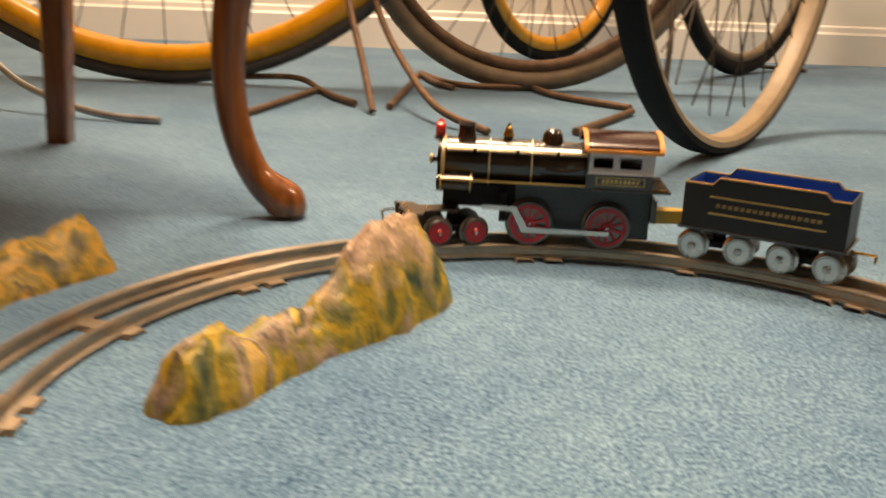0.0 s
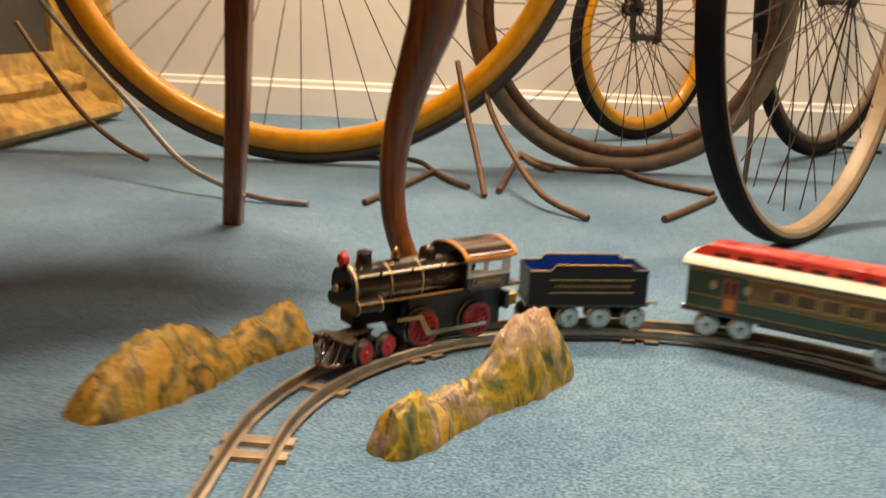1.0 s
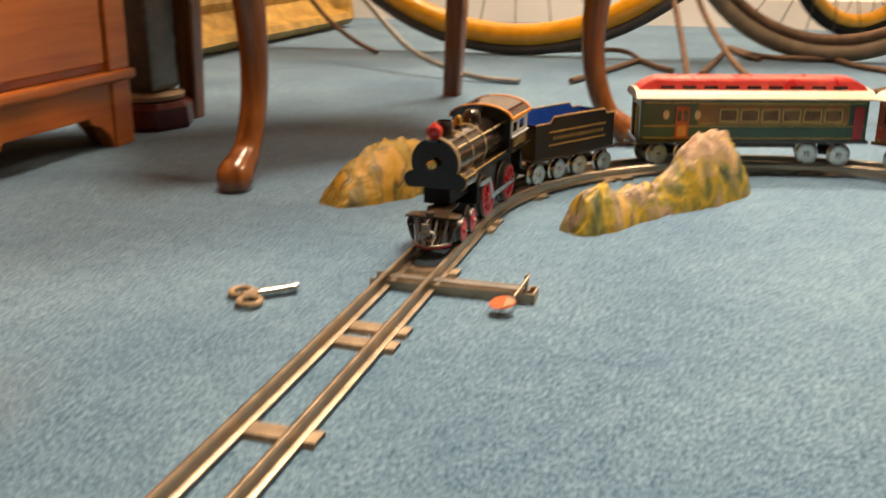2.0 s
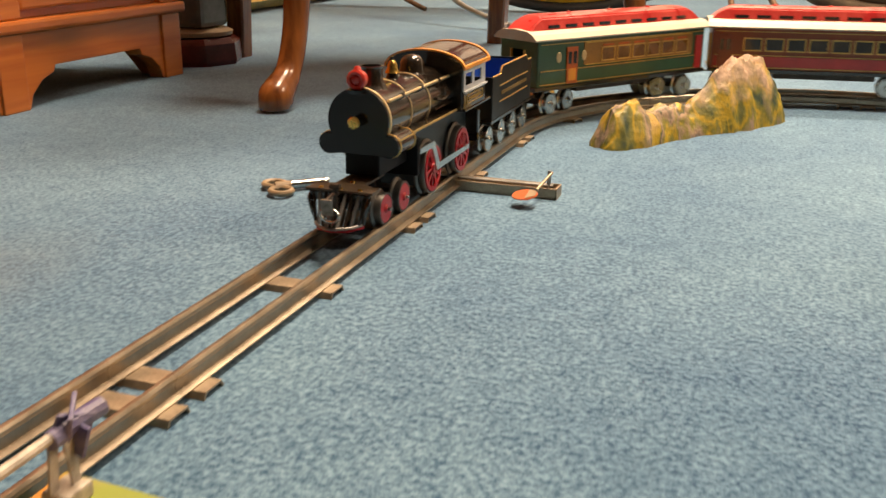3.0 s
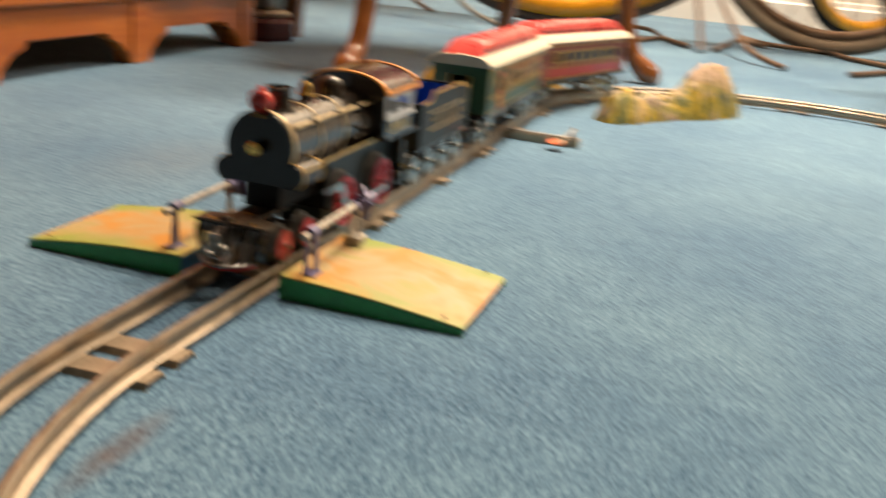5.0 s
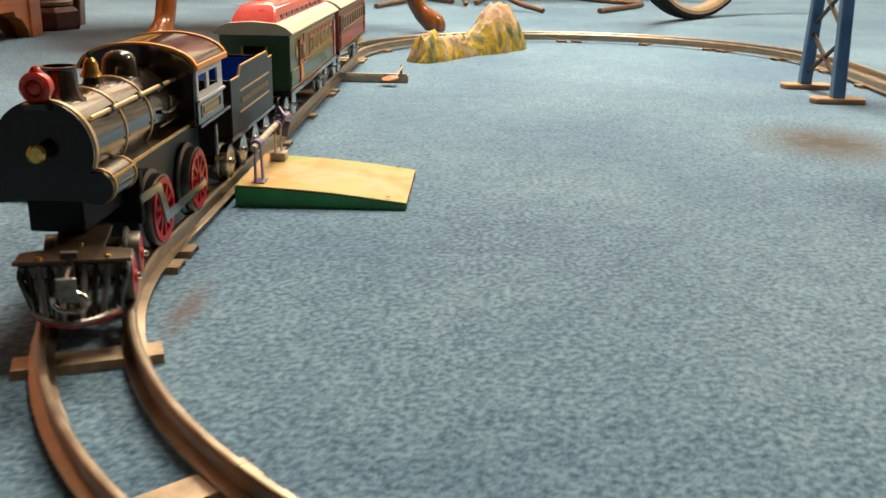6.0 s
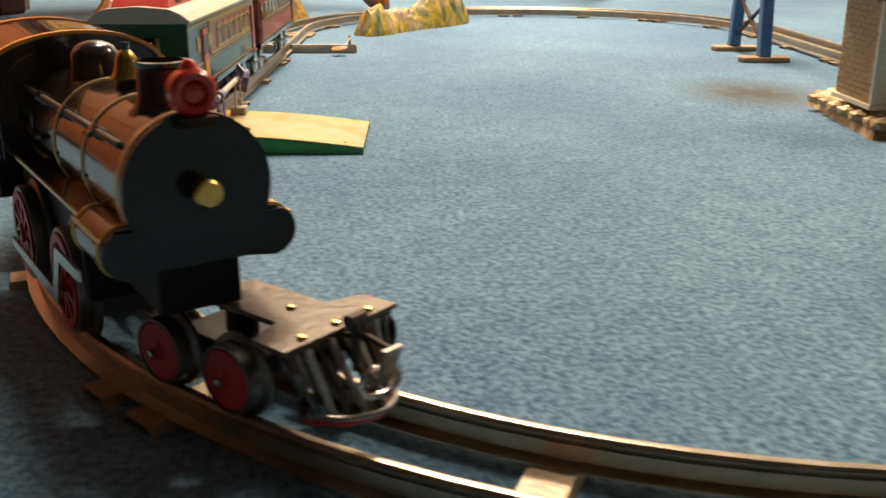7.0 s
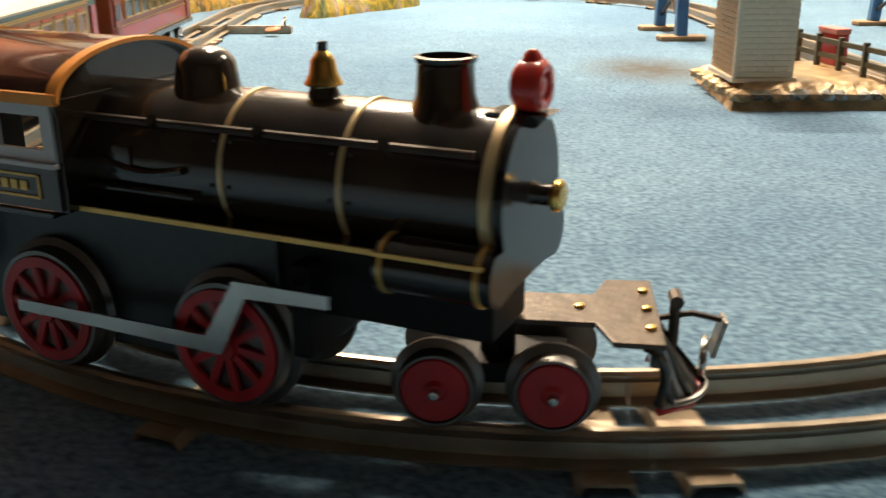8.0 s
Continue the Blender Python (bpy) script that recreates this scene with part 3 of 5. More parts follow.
def locomotive():
    def sit(x):
        """Where a nominal length along the boiler and cab lies over the wheels."""
        return -0.030 + (x + 0.0175) * 0.92

    t = thing("toy_locomotive", "black enamelled clockwork toy steam locomotive with red wheels and gold lining", "toy locomotive", "toy train")
    zb, rb = 0.0765, 0.0198
    # boiler from the smokebox back to the cab
    prof = [(0, 0.0), (rb, 0.0), (rb, 0.1362), (0, 0.1362)]
    part("boiler", lathe(prof, pose(-0.126, 0, zb) @ ALONG_X, 40), BLACK, t, smooth=True)
    # smokebox front: round disc with two lobes over the cylinders
    out = []
    for k in range(40):
        a = radians(-26 + 232 * k / 39)
        out.append((math.cos(a) * (rb + 0.001), math.sin(a) * (rb + 0.001)))
    lobe_l = [(-0.0205 + 0.0072 * math.cos(radians(a)), -0.0152 + 0.0072 * math.sin(radians(a))) for a in range(120, 291, 17)]
    lobe_r = [(0.0205 + 0.0072 * math.cos(radians(a)), -0.0152 + 0.0072 * math.sin(radians(a))) for a in range(-110, 61, 17)]
    m_front = Matrix(((0, 0, 1, 0.0098), (1, 0, 0, 0), (0, 1, 0, zb), (0, 0, 0, 1)))
    part("smokebox_front", prism(out + lobe_l + [(-0.012, -0.0212), (0.012, -0.0212)] + lobe_r, 0.0016, m_front), FRONT_BLACK, t)
    part("smokebox_rim", lathe([(rb, -0.001), (rb + 0.0012, -0.0005), (rb + 0.0012, 0.002), (rb, 0.0025)], pose(0.0058, 0, zb) @ ALONG_X, 40), CREAM_BAND, t, smooth=True)
    knob = part("door_knob", lathe([(0, 0), (0.0034, 0), (0.0027, 0.0012), (0.0027, 0.0066), (0, 0.0068)], pose(0.0114, 0, zb) @ ALONG_X, 20), BLACK, t, smooth=True)
    part("knob_cap", lathe([(0.0, 0.0060), (0.0036, 0.0060), (0.0041, 0.0068), (0.0040, 0.0078), (0.0032, 0.0086), (0, 0.0088)], pose(0.0114, 0, zb) @ ALONG_X, 20), BRASS, knob, "brass cap", smooth=True)
    for x in (-0.035, -0.073):
        part("boiler_band", lathe([(rb, -0.0008), (rb + 0.0005, -0.0006), (rb + 0.0005, 0.0006), (rb, 0.0008)], pose(x, 0, zb) @ ALONG_X, 40), CREAM_BAND, t, smooth=True)
        for sd in (-1, 1):
            for a in (50, 62, 96, 108):
                for dx in (-0.0028, 0.0028):
                    part("rivet", lathe([(0, 0.0007), (0.0006, 0.0003), (0.0007, -0.0003)], pose(x + dx, 0, zb) @ pose(0, 0, 0, -sd * a, 0, 0) @ pose(0, 0, rb), 6), BLACK, t)
    top = zb + rb
    part("chimney", lathe([(0.0125, -0.007), (0.0104, -0.0015), (0.0086, 0.001), (0.0074, 0.0045), (0.0070, 0.0115), (0.0077, 0.0124), (0.0078, 0.0134), (0.0064, 0.0136), (0.0060, 0.006), (0, 0.006)], pose(-0.0135, 0, top - 0.0015), 28), BLACK, t, smooth=True)
    bell = part("bell", lathe([(0, 0.0115), (0.0010, 0.0112), (0.0018, 0.0105), (0.0032, 0.0085), (0.0038, 0.005), (0.0052, 0.0025), (0.0050, 0.0022), (0, 0.003)], pose(-0.051, 0, top + 0.0005), 22), BRASS, t, smooth=True)
    bm = lathe([(0.0055, -0.003), (0.0045, 0.0), (0.0036, 0.0028), (0, 0.003)], pose(-0.051, 0, top - 0.0005), 18)
    tube([(-0.051, 0, top + 0.011), (-0.051, 0, top + 0.0136)], 0.0014, 8, bm)
    part("bell_stand", bm, BLACK, t, smooth=True)
    part("steam_dome", lathe([(0.0115, -0.005), (0.0092, 0.0), (0.0086, 0.004), (0.0080, 0.0078), (0.0060, 0.0104), (0.003, 0.0117), (0, 0.012)], pose(-0.091, 0, top - 0.0012), 26), BLACK, t, smooth=True)
    # red headlamp on a bracket over the smokebox
    lm = pose(0.0100, 0, top + 0.0062) @ ALONG_X
    lamp = part("headlamp", lathe([(0, -0.0035), (0.0046, -0.0035), (0.0060, -0.0022), (0.0066, 0.001), (0.0064, 0.0032), (0.0052, 0.0044), (0.0036, 0.0042), (0.0028, 0.001), (0, 0.001)], lm, 26), RED_LAMP, t, smooth=True)
    part("lamp_cap", lathe([(0.0030, 0.005), (0.0022, 0.0072), (0.0012, 0.0084), (0, 0.0086)], pose(0.0105, 0, top + 0.0062), 14), RED_LAMP, lamp, smooth=True)
    part("lamp_lens", lathe([(0.0036, 0.0022), (0.0026, 0.0036), (0.0, 0.0042)], lm, 14), RED_LAMP, lamp, smooth=True)
    part("lamp_bracket", prism([(-0.010, -0.003), (0.006, -0.003), (0.009, 0.0), (-0.006, 0.0)], 0.010, Matrix(((1, 0, 0, 0.0070), (0, 0, 1, -0.005), (0, 1, 0, top + 0.0002), (0, 0, 0, 1)))), BLACK, lamp)
    # handrails on knobs
    for sd in (-1, 1):
        hr = part("handrail", tube([(0.003, sd * 0.0178, zb + 0.0125), (-0.122, sd * 0.0178, zb + 0.0125)], 0.0011, 8), IRON if sd < 0 else CREAM_BAND, t, smooth=True)
        for x in (-0.022, -0.060, -0.096):
            join_m = bmesh.new()
            tube([(x, sd * 0.0150, zb + 0.0105), (x, sd * 0.0192, zb + 0.0135)], [0.0022, 0.0016], 8, join_m)
            part("handrail_knob", join_m, BLACK, hr, smooth=True)
        bm = bmesh.new()
        tube(smooth_line([(-0.085, sd * 0.0205, zb + 0.001), (-0.100, sd * 0.0207, zb - 0.001), (-0.118, sd * 0.0207, zb + 0.002)], 4), 0.0012, 6, bm)
        tube([(-0.082, sd * 0.0204, zb - 0.006), (-0.120, sd * 0.0206, zb - 0.006)], 0.0008, 6, bm)
        box(-0.112, -0.104, sd * 0.0195 - 0.001, sd * 0.0195 + 0.001, zb - 0.002, zb + 0.006, 0.0005, bm)
        part("pipework", bm, BLACK, t, smooth=True)
    # running boards, sloping down to the cylinders, with gold edges
    for sd in (-1, 1):
        part("running_board", box(-0.192, -0.020, sd * 0.0185 - 0.0055, sd * 0.0185 + 0.0055, 0.0560, 0.0572, 0.0004), BLACK, t)
        part("gold_edge", box(-0.192, -0.019, sd * 0.0244 - 0.0004, sd * 0.0244 + 0.0004, 0.0560, 0.0574), GOLD, t)
        cyl = part("cylinder", lathe([(0, 0), (0.0072, 0), (0.0072, 0.0285), (0, 0.0285)], pose(-0.0200, sd * 0.0205, 0.0613) @ ALONG_X, 24), BLACK, t, smooth=True)
        for x in (-0.0198, 0.0068):
            part("cylinder_ring", lathe([(0.0072, 0), (0.0077, 0.0002), (0.0077, 0.0012), (0.0072, 0.0014)], pose(x, sd * 0.0205, 0.0613) @ ALONG_X, 24), GOLD, cyl, smooth=True)
        part("cylinder_lining", box(-0.020, 0.0080, sd * 0.0270 - 0.0004, sd * 0.0270 + 0.0004, 0.0648, 0.0658), GOLD, cyl)
    # clockwork motor casing between the wheels
    part("motor_casing", box(-0.182, -0.060, -0.0135, 0.0135, 0.0190, 0.0640, 0.001), GREY_TIN, t)
    bm = box(-0.062, 0.006, -0.012, 0.012, 0.040, 0.060, 0.001)
    box(-0.052, -0.046, -0.020, 0.020, 0.030, 0.056, 0.001, bm)
    part("frame", bm, BLACK_MATT, t)
    # cab
    cab = part("cab", box(-0.132, -0.1275, -0.0285, 0.0285, 0.0560, 0.0945, 0.0004), BLACK, t)
    arch = [(0.0295 * math.cos(radians(a)), 0.0945 + 0.0125 * math.sin(radians(a))) for a in range(0, 181, 12)]
    part("cab_front", prism([(0.0285, 0.088), *arch, (-0.0285, 0.088)], 0.0012, Matrix(((0, 0, 1, -0.1287), (1, 0, 0, 0), (0, 1, 0, 0), (0, 0, 0, 1)))), BLACK, cab)
    for sd in (-1, 1):
        bm = bmesh.new()
        y0, y1 = sd * 0.0290 - 0.0006, sd * 0.0290 + 0.0006
        for x0, x1, z0, z1 in ((-0.186, -0.129, 0.0715, 0.0765), (-0.186, -0.129, 0.0885, 0.0950), (-0.133, -0.129, 0.0765, 0.0885), (-0.156, -0.150, 0.0765, 0.0885), (-0.186, -0.175, 0.0765, 0.0885)):
            box(x0, x1, y0, y1, z0, z1, 0, bm)
        part("cab_side", bm, CAB_WHITE, cab)
        part("cab_sill", box(-0.187, -0.128, sd * 0.0302 - 0.0010, sd * 0.0302 + 0.0010, 0.0705, 0.0722, 0.0003), CAB_WHITE, cab)
        part("cab_lower_side", box(-0.186, -0.129, y0, y1, 0.0565, 0.0712), BLACK, cab)
        bm = box(-0.178, -0.136, sd * 0.0298 - 0.0003, sd * 0.0298 + 0.0003, 0.0670, 0.0678)
        box(-0.178, -0.136, sd * 0.0298 - 0.0003, sd * 0.0298 + 0.0003, 0.0600, 0.0608, 0, bm)
        box(-0.1788, -0.178, sd * 0.0298 - 0.0003, sd * 0.0298 + 0.0003, 0.0600, 0.0678, 0, bm)
        box(-0.1368, -0.136, sd * 0.0298 - 0.0003, sd * 0.0298 + 0.0003, 0.0600, 0.0678, 0, bm)
        part("nameplate_border", bm, GOLD, cab)
        bars(cab, "lettering", -0.174, -0.140, 0.0298, sd, 0.0639, 0.0030, GOLD, 9, 0.0012)
    # arched roof: dark sheet with an orange lining at its edges
    def roof(x0, x1, lift, wid):
        sec = [((0.0295 + wid) * math.cos(radians(a)), 0.0935 + lift + 0.0130 * math.sin(radians(a))) for a in range(0, 181, 9)]
        inner = [(y * 0.97, z - 0.0012) for y, z in reversed(sec)]
        return prism(sec + inner, x1 - x0, Matrix(((0, 0, 1, x0), (1, 0, 0, 0), (0, 1, 0, 0), (0, 0, 0, 1))))
    part("cab_roof", roof(-0.1925, -0.1245, 0.0006, 0.0014), CAB_ROOF, cab, smooth=True)
    for x0 in (-0.1930, -0.1275):
        part("roof_edge", roof(x0, x0 + 0.0035, 0.0012, 0.0018), ORANGE, cab, smooth=True)
    for sd in (-1, 1):
        part("roof_edge", box(-0.1928, -0.1242, sd * 0.0310 - 0.0008, sd * 0.0310 + 0.0008, 0.0930, 0.0965, 0.0004), ORANGE, cab)
    part("footplate", box(-0.196, -0.126, -0.030, 0.030, 0.0545, 0.0562, 0.0005), BLACK, t)
    part("drawbar", prism([(-0.215, -0.004), (-0.184, -0.008), (-0.184, 0.008), (-0.215, 0.004)], 0.012, pose(0, 0, 0.032), None, 0.001), YELLOW_LITHO, t, "brass-yellow coupling plate behind the cab")
    part("cab_step", box(-0.186, -0.181, -0.024, 0.024, 0.036, 0.055, 0.001), BLACK, t)
    # driving wheels, rods, front truck
    for x in (-0.082, -0.146):
        for sd in (-1, 1):
            wheel("driving_wheel", t, x, sd, 0.0184, RED_WHEEL, TYRE_STEEL, 10, 0.0205)
    for sd in (-1, 1):
        zc = RAIL_TOP + 0.0175
        o = [(-0.150, -0.0018), (-0.078, -0.0026), (-0.0690, 0.0150), (-0.044, 0.0160), (-0.044, 0.0196), (-0.0725, 0.0192), (-0.0825, 0.0022), (-0.150, 0.0016)]
        rod = part("side_rod", prism(o, 0.0010, Matrix(((1, 0, 0, 0), (0, 0, 1, sd * 0.0262 - 0.0005), (0, 1, 0, zc), (0, 0, 0, 1)))), STEEL, t, "pale grey stamped tin side rod")
        RODS.append((rod, 0.0184, sd))
    running = [ob for ob in t.children if ob.name.split(".")[0] in ("driving_wheel", "side_rod")]
    running += [c for ob in running for c in ob.children]
    cab_parts = [cab] + list(cab.children)
    upper = cab_parts + [ob for ob in t.children if ob.name.split(".")[0] in ("footplate", "running_board", "gold_edge")]
    for ob in t.children_recursive:
        if ob in running:
            continue
        xs = [v.co.x for v in ob.data.vertices]
        mid, wide = (min(xs) + max(xs)) / 2, max(xs) - min(xs) > 0.03
        raised = ob in upper
        for v in ob.data.vertices:
            v.co.x = sit(v.co.x) if wide else v.co.x - mid + sit(mid)
            if raised:
                v.co.z = float(np.interp(v.co.z, (0.054, 0.0565, 0.0715, 0.0945, 0.110), (0.0615, 0.0645, 0.0775, 0.0950, 0.1105)))
            if ob in cab_parts:
                v.co.x += 0.006
            v.co.z += 0.0022
    deck_z = 0.0400
    tr = truck("front_truck", t, -0.0155, 0.031, 0.0105, RED_WHEEL, TYRE_STEEL, BLACK_MATT, 0.0190)
    o = [(-0.020, -0.010), (0.012, -0.010), (0.016, -0.022), (0.029, -0.0225), (0.029, 0.0225), (0.016, 0.022), (0.012, 0.010), (-0.020, 0.010)]
    part("deck", prism(o, 0.0016, pose(0.014, 0, deck_z), None, 0.0004), DECK_WARM_SHEEN, tr, "worn black tin pilot deck, browned for its warm reflection")
    for x, y in ((0.040, -0.013), (0.040, 0.0), (0.040, 0.013), (0.022, 0.0)):
        part("rivet", lathe([(0.0016, 0.0), (0.0013, 0.0009), (0, 0.0013)], pose(x, y, deck_z + 0.0016), 10), BRASS, tr, smooth=True)
    for k in range(-4, 5):
        foot = (0.0570 - abs(k) * 0.0026, k * 0.0036, 0.0205)
        part("cowcatcher_bar", tube([(0.0415, k * 0.0044, deck_z - 0.001), foot], [0.0014, 0.0011], 6), DULL_STEEL if k % 2 else BLACK, tr)
    part("buffer_beam", box(0.0395, 0.0425, -0.0205, 0.0205, deck_z - 0.006, deck_z - 0.0002, 0.0006), BLACK, tr)
    part("pilot_bar", tube(smooth_line([(0.0440, -0.0160, 0.0212), (0.0530, -0.010, 0.0208), (0.0572, 0.0, 0.0206), (0.0530, 0.010, 0.0208), (0.0440, 0.0160, 0.0212)], 5), 0.0010, 8), DULL_STEEL, tr, "bright lower bar of the cowcatcher", smooth=True)
    part("pilot_strip", tube([(0.0430, -0.0162, 0.0195), (0.0525, -0.0095, 0.0190), (0.0560, 0.0, 0.0190), (0.0525, 0.0095, 0.0190), (0.0430, 0.0162, 0.0195)], 0.0011, 8), RED_WHEEL, tr, "red painted strip", smooth=True)
    bm = tube([(0.0475, 0, deck_z - 0.010), (0.0475, 0, deck_z + 0.004)], 0.0015, 8)
    tube([(0.0475, -0.0032, deck_z + 0.0052), (0.0475, 0.0032, deck_z + 0.0052)], 0.0019, 8, bm)
    tube([(0.0415, 0, deck_z - 0.001), (0.0520, 0, deck_z + 0.0012), (0.0605, 0, deck_z - 0.0005)], 0.0009, 8, bm)
    part("coupling_hook", bm, IRON, tr)
    plate = box(-0.0007, 0.0007, -0.0036, 0.0036, -0.0105, 0.0005, 0.0004)
    part("coupling_plate", join(None, plate, pose(0.0605, 0, deck_z - 0.0002, 0, 14, 0)), IRON_WORN, tr, "bright worn tin coupling plate")
    ring = [(0.0560 + 0.0012 * math.cos(radians(a)), 0.0068 * math.cos(radians(a)), 0.0290 + 0.0042 * math.sin(radians(a))) for a in range(0, 360, 20)]
    part("coupling_ring", tube(ring, 0.0010, 8, None, True), STEEL, tr, "bright steel coupling ring", smooth=True)
    for sd in (-1, 1):
        part("corner_horn", tube(smooth_line([(0.037, sd * 0.0185, deck_z + 0.0005), (0.0425, sd * 0.0200, deck_z - 0.004), (0.0440, sd * 0.0180, deck_z - 0.011), (0.0430, sd * 0.0160, 0.0215)], 4), 0.0014, 8), BLACK, tr, smooth=True)
    MOVERS.append((t, 0.092, 0.146, 0.0))
    TRUCKS.append((tr, t, 0.0155, -0.0155))
    return t


def tender():
    """Local x = 0 lies mid-way along the tender."""
    t = thing("toy_tender", "charcoal tin toy tender with gold lettering and a blue-painted open trough", "toy tender", "toy train")
    L, w, z0, z1 = 0.0625, 0.0245, 0.0420, 0.0775
    part("base_frame", box(-L - 0.003, L + 0.003, -w - 0.001, w + 0.001, z0 - 0.003, z0, 0.0006), BLACK, t)
    for sd in (-1, 1):
        o = [(-L, z0), (L, z0), (L, z1), (L - 0.022, z1), (L - 0.027, z1 + 0.006), (-L + 0.018, z1 + 0.006), (-L + 0.013, z1 + 0.001), (-L, z1 + 0.001)]
        part("side_panel", prism(o, 0.0011, Matrix(((1, 0, 0, 0), (0, 0, 1, sd * w - 0.00055), (0, 1, 0, 0), (0, 0, 0, 1))), None, 0.0002), TENDER_BLACK, t)
        part("beading", tube([(L, sd * (w + 0.0003), z1), (L - 0.022, sd * (w + 0.0003), z1), (L - 0.027, sd * (w + 0.0003), z1 + 0.006), (-L + 0.018, sd * (w + 0.0003), z1 + 0.006), (-L + 0.013, sd * (w + 0.0003), z1 + 0.001), (-L, sd * (w + 0.0003), z1 + 0.001)], 0.0007, 6), GOLD, t)
        y = w + 0.0009
        for z in (0.0680, 0.0545):
            bars(t, "lining", -0.048, 0.042, y, sd, z, 0.0010, GOLD)
        bars(t, "lettering", -0.044, 0.038, y, sd, 0.0612, 0.0030, FADED_GOLD, 17, 0.0016)
    part("rear_panel", box(-L - 0.0006, -L + 0.0006, -w, w, z0, z1 + 0.001), TENDER_BLACK, t)
    part("front_panel", box(L - 0.0006, L + 0.0006, -w, w, z0, z1), TENDER_BLACK, t)
    for sd in (-1, 1):
        yi = sd * (w - 0.0012)
        o = [(-L + 0.001, z0 + 0.012), (L - 0.001, z0 + 0.012), (L - 0.001, z1 - 0.001), (L - 0.0225, z1 - 0.001), (L - 0.0275, z1 + 0.005), (-L + 0.0185, z1 + 0.005), (-L + 0.0135, z1), (-L + 0.001, z1)]
        part("inner_panel", prism(o, 0.0006, Matrix(((1, 0, 0, 0), (0, 0, 1, yi - 0.0003), (0, 1, 0, 0), (0, 0, 0, 1)))), COAL_BLUE, t, "deep blue painted inside of the trough")
    for x in (-L + 0.0012, L - 0.0012):
        part("inner_panel", box(x - 0.0003, x + 0.0003, -w + 0.002, w - 0.002, z0 + 0.012, z1 - 0.001), COAL_BLUE, t)
    part("tank_top", box(-L, L, -w + 0.001, w - 0.001, z0 + 0.0100, z0 + 0.0115), COAL_BLUE, t)
    bm = tube([(-L, 0, 0.036), (-L - 0.020, 0, 0.036)], 0.0012, 8)
    tube([(-L - 0.020, 0, 0.036), (-L - 0.020, 0, 0.030)], 0.0010, 8, bm)
    part("coupling", bm, BRASS, t)
    c = 0.2785
    for x in (0.0370, -0.0365):
        tr = truck("truck", t, x, 0.0365, 0.0108, STEEL, STEEL, BLACK_MATT, 0.0195)
        TRUCKS.append((tr, t, c - x, x))
    MOVERS.append((t, c - 0.037, c + 0.0365, c))
    return t


